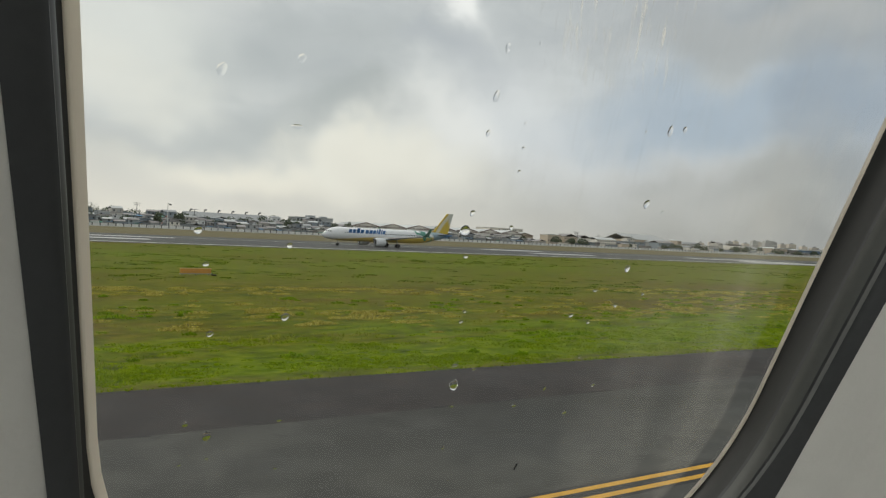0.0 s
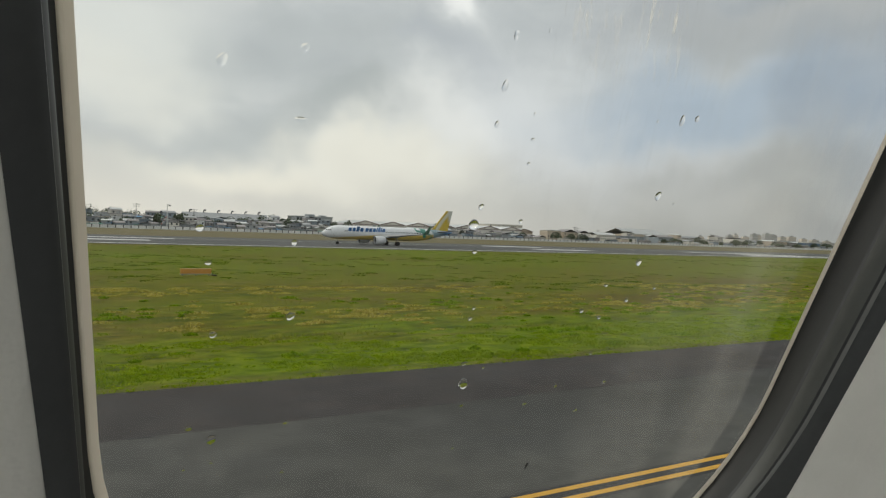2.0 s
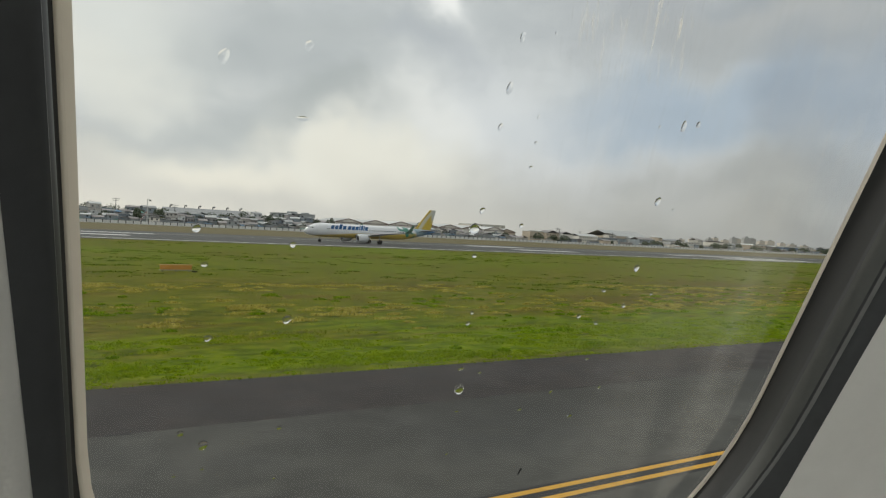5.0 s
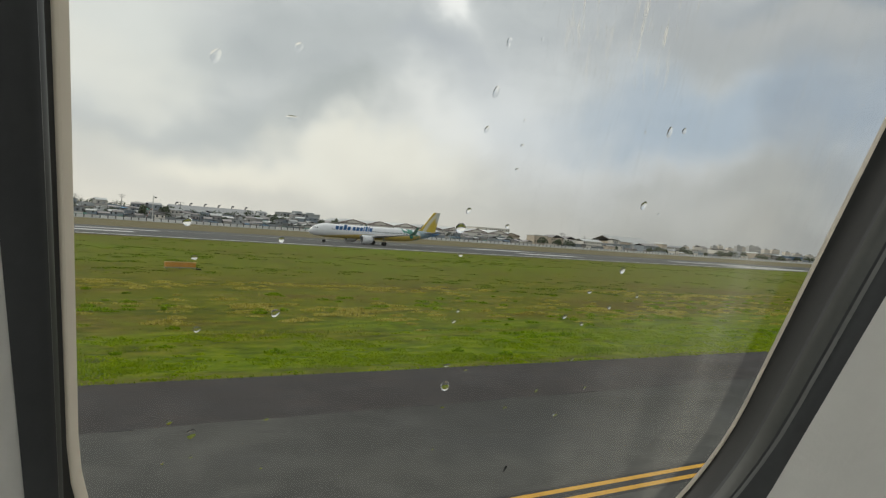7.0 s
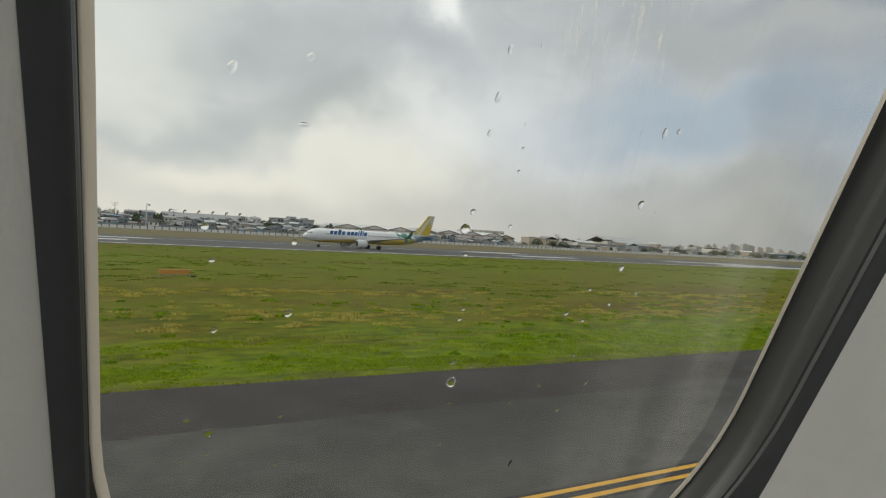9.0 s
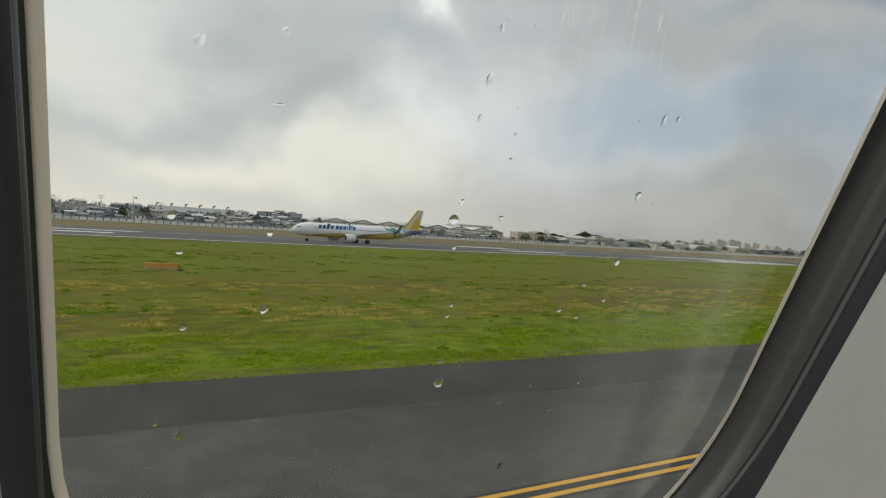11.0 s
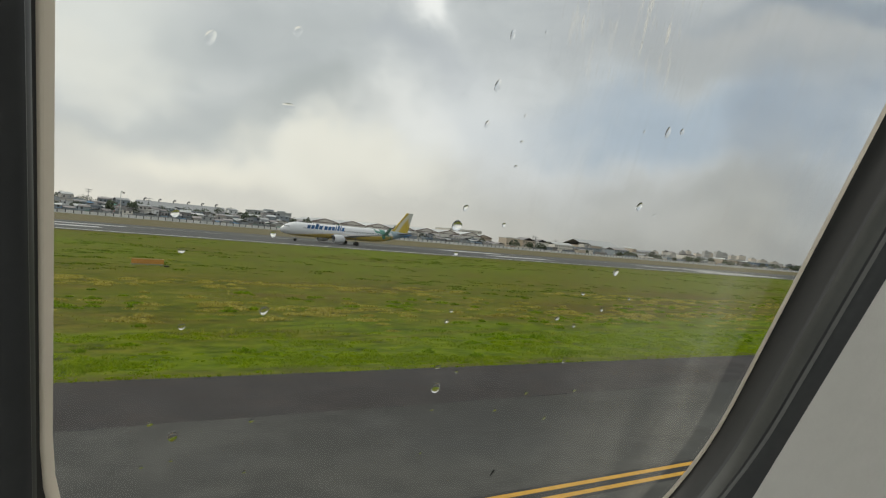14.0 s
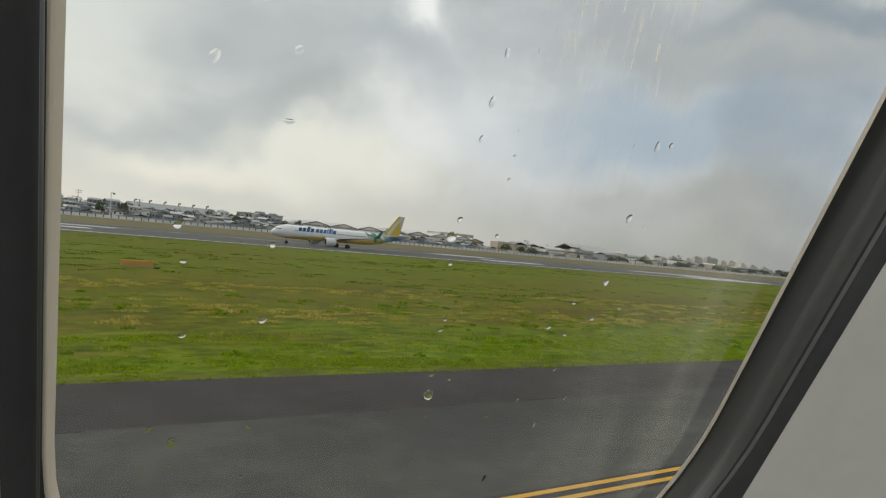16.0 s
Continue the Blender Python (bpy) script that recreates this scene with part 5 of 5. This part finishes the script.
def build_mast(x, y, h):
    t = thing("lattice_mast", pose(x, y, -0.03), "slim pale lamp mast with a leaning red and white stay", "mast")
    bm = bmesh.new()
    rod(bm, (0, 0, 0), (0, 0, h), 0.34, 0.22, 8)
    rod(bm, (0, 0, h - 0.2), (1.3, 0, h - 0.5), 0.18, 0.18, 6)
    part("pole", bm, FENCE_WHITE, t)
    part("lamp", boxed(0.9, 2.2, -0.4, 0.4, h - 1.5, h - 0.6, bevel=0.1), FENCE_POST, t, "dark floodlight head")
    for k in range(8):
        a, b = k / 8, (k + 1) / 8
        bm = bmesh.new()
        rod(bm, (-5.5 + 5.2 * a, 0, h * 0.5 * a), (-5.5 + 5.2 * b, 0, h * 0.5 * b), 0.22, 0.22, 6)
        part("stay", bm, MAST_RED if k % 2 else FENCE_WHITE, t)


build_mast(81, 496.2, 17.2)

# ---------------------------------------------------------------- grass tufts along the pavement
def blade_build(g):
    isl = g.node("ShaderNodeNewGeometry").outputs["Random Per Island"]
    p = place_of(g)
    x, y, z = g.split(p)
    fresh = g.ramp(isl, [(0.0, (0.0444, 0.0777, 0.0037)), (0.5, (0.1110, 0.1591, 0.0052)), (0.85, (0.1702, 0.2146, 0.0089)), (1.0, (0.2072, 0.1850, 0.0370))])
    tired = g.ramp(isl, [(0.0, (0.080, 0.085, 0.010)), (0.5, (0.190, 0.170, 0.028)), (1.0, (0.40, 0.32, 0.10))])
    mid = g.noise(g.scaled(p, (0.16, 0.42, 0)), 1.0, 4, 0.6)
    far = g.step(g.math("ADD", y, g.step(mid, 0, 1, -9, 9)), 24.0, 33.0, 0.0, 0.85)
    col = g.mix(far, fresh, tired)
    face = g.node("ShaderNodeBsdfDiffuse")
    g.link(col, face.inputs[0])
    glow = g.node("ShaderNodeBsdfTranslucent")
    g.link(col, glow.inputs[0])
    m = g.node("ShaderNodeAddShader")
    g.link(face.outputs[0], m.inputs[0])
    g.link(glow.outputs[0], m.inputs[1])
    out = g.node("ShaderNodeOutputMaterial")
    g.link(m.outputs[0], out.inputs[0])


BLADE = material("grass_blades", blade_build)


def build_tufts():
    rng = np.random.default_rng(5)
    verts, faces = [], []

    def tuft(x, y, h, n):
        for _ in range(n):
            a = rng.uniform(0, 6.283)
            w = h * rng.uniform(0.08, 0.15)
            bx, by = x + rng.normal(0, h * 0.35), y + rng.normal(0, h * 0.35)
            lx, ly = rng.normal(0, h * 0.4, 2)
            i = len(verts)
            ca, sa = math.cos(a) * w, math.sin(a) * w
            hh = h * rng.uniform(0.6, 1.15)
            verts.extend(((bx - ca, by - sa, -0.04), (bx + ca, by + sa, -0.04), (bx + lx * 0.5 + ca * 0.5, by + ly * 0.5 + sa * 0.5, hh * 0.65), (bx + lx, by + ly, hh)))
            faces.append((i, i + 1, i + 2))
            faces.append((i, i + 2, i + 3))

    for _ in range(30000):
        y = 19.5 + rng.gamma(1.6, 3.2)
        x = rng.uniform(-3, 16 + y * 2.1)
        k = noise.noise(Vector((x * 0.22, y * 0.5, 3.0)))
        k2 = noise.noise(Vector((x * 0.9, y * 1.1, 6.0)))
        if k + k2 * 0.7 < 0.12:
            continue
        h = (0.030 + 0.075 * max(0, k + k2 * 0.4)) * rng.uniform(0.5, 1.4)
        if y < 20.0:
            h *= 0.7
        tuft(x, y, h, 4)
    for _ in range(9000):
        y = rng.uniform(30, 75)
        x = rng.uniform(0, 10 + y * 1.9)
        k = noise.noise(Vector((x * 0.10, y * 0.35, 9.0)))
        if k < 0.18:
            continue
        tuft(x, y, 0.03 + 0.10 * k, 5)
    for k in range(900):
        # ragged verge creeping over the kerbless edge
        x = rng.uniform(-3, 120)
        tuft(x, 19.45 + rng.normal(0, 0.06), 0.05 + 0.05 * rng.random(), 5)
    ob = new("grass_tufts", mesh_from("grass_tufts", verts, faces, BLADE))
    tagged(ob, "uneven clumps of green and drying grass blades", "grass", kind="stuff")


build_tufts()


# ---------------------------------------------------------------- low clumps in the turf
def clump_material(name, dark, mid, light):
    """Thin blades: each takes its own tone and lets daylight through."""
    def build(g):
        isl = g.node("ShaderNodeNewGeometry").outputs["Random Per Island"]
        n = g.math("ADD", g.math("MULTIPLY", isl, 0.6), g.math("MULTIPLY", g.noise(place_of(g), 0.9, 4, 0.6), 0.4))
        col = g.ramp(n, [(0.22, dark), (0.50, mid), (0.78, light)])
        face, glow, both = g.node("ShaderNodeBsdfDiffuse"), g.node("ShaderNodeBsdfTranslucent"), g.node("ShaderNodeAddShader")
        g.link(col, face.inputs[0])
        g.link(col, glow.inputs[0])
        g.link(face.outputs[0], both.inputs[0])
        g.link(glow.outputs[0], both.inputs[1])
        out = g.node("ShaderNodeOutputMaterial")
        g.link(both.outputs[0], out.inputs[0])
    return material(name, build)


STRAW = clump_material("straw_grass", (0.165, 0.150, 0.026), (0.235, 0.208, 0.048), (0.31, 0.268, 0.080))
WEED = clump_material("weed_green", (0.055, 0.100, 0.003), (0.105, 0.165, 0.005), (0.165, 0.225, 0.010))
RIDGE = clump_material("ridge_grass", (0.035, 0.062, 0.004), (0.065, 0.100, 0.006), (0.110, 0.150, 0.010))
LUSH = clump_material("lush_grass", (0.085, 0.130, 0.003), (0.130, 0.182, 0.004), (0.185, 0.225, 0.010))


def build_clumps(name, mat, label, seed, count, y0, y1, patch, size, tall, blades=34):
    """Low uneven tussocks of broad blades, thickest where a broad noise gathers them."""
    rng = random.Random(seed)
    verts, faces = [], []
    made = 0
    while made < count:
        y = rng.uniform(y0, y1)
        x = rng.uniform(-2, 14 + y * 1.9)
        gather = noise.noise(Vector((x * patch, y * patch * 2.2, seed))) + 0.5 * noise.noise(Vector((x * patch * 5, y * patch * 9, seed + 7)))
        if gather < rng.gauss(0.25, 0.22):
            continue
        made += 1
        r, h = size * rng.uniform(0.4, 1.3), tall * rng.uniform(0.5, 1.3)
        wide = rng.uniform(1.0, 2.4)
        for _ in range(blades):
            a, q = rng.uniform(0, 6.283), math.sqrt(rng.random()) * r
            bx, by = x + q * wide * math.cos(a), y + q * math.sin(a)
            rise = h * (1.15 - 0.7 * q / max(r, 0.01)) * rng.uniform(0.6, 1.3)
            lean, c = rng.uniform(0, 6.283), rng.uniform(0, 6.283)
            w = size * rng.uniform(0.05, 0.14)
            tx, ty = bx + math.cos(lean) * rise * 0.9, by + math.sin(lean) * rise * 0.9
            i = len(verts)
            ca, sa = math.cos(c) * w, math.sin(c) * w
            verts += [(bx - ca, by - sa, -0.04), (bx + ca, by + sa, -0.04), ((bx + tx) / 2 + ca * 0.8, (by + ty) / 2 + sa * 0.8, rise * 0.75 - 0.03),
                      (tx, ty, rise - 0.03), ((bx + tx) / 2 - ca * 0.8, (by + ty) / 2 - sa * 0.8, rise * 0.75 - 0.03)]
            faces += [(i, i + 1, i + 2, i + 4), (i + 4, i + 2, i + 3)]
    ob = new(name, mesh_from(name, verts, faces, mat))
    tagged(ob, label, "grass", kind="stuff")


build_clumps("straw_clumps", STRAW, "low tan clumps of dried grass in loose rows", 3, 520, 27.0, 50.0, 0.060, 0.38, 0.12, 80)
build_clumps("weed_clumps", WEED, "leafy green weeds scattered through the turf", 9, 230, 20.8, 44.0, 0.11, 0.28, 0.15, 70)
build_clumps("lush_clumps", LUSH, "bright yellow-green grass tussocks beside the pavement", 27, 1300, 19.7, 27.0, 0.16, 0.24, 0.06, 30)
build_clumps("far_weed_clumps", RIDGE, "dark green grass ridges farther out on the field", 15, 900, 45.0, 140.0, 0.035, 0.7, 0.10, 30)
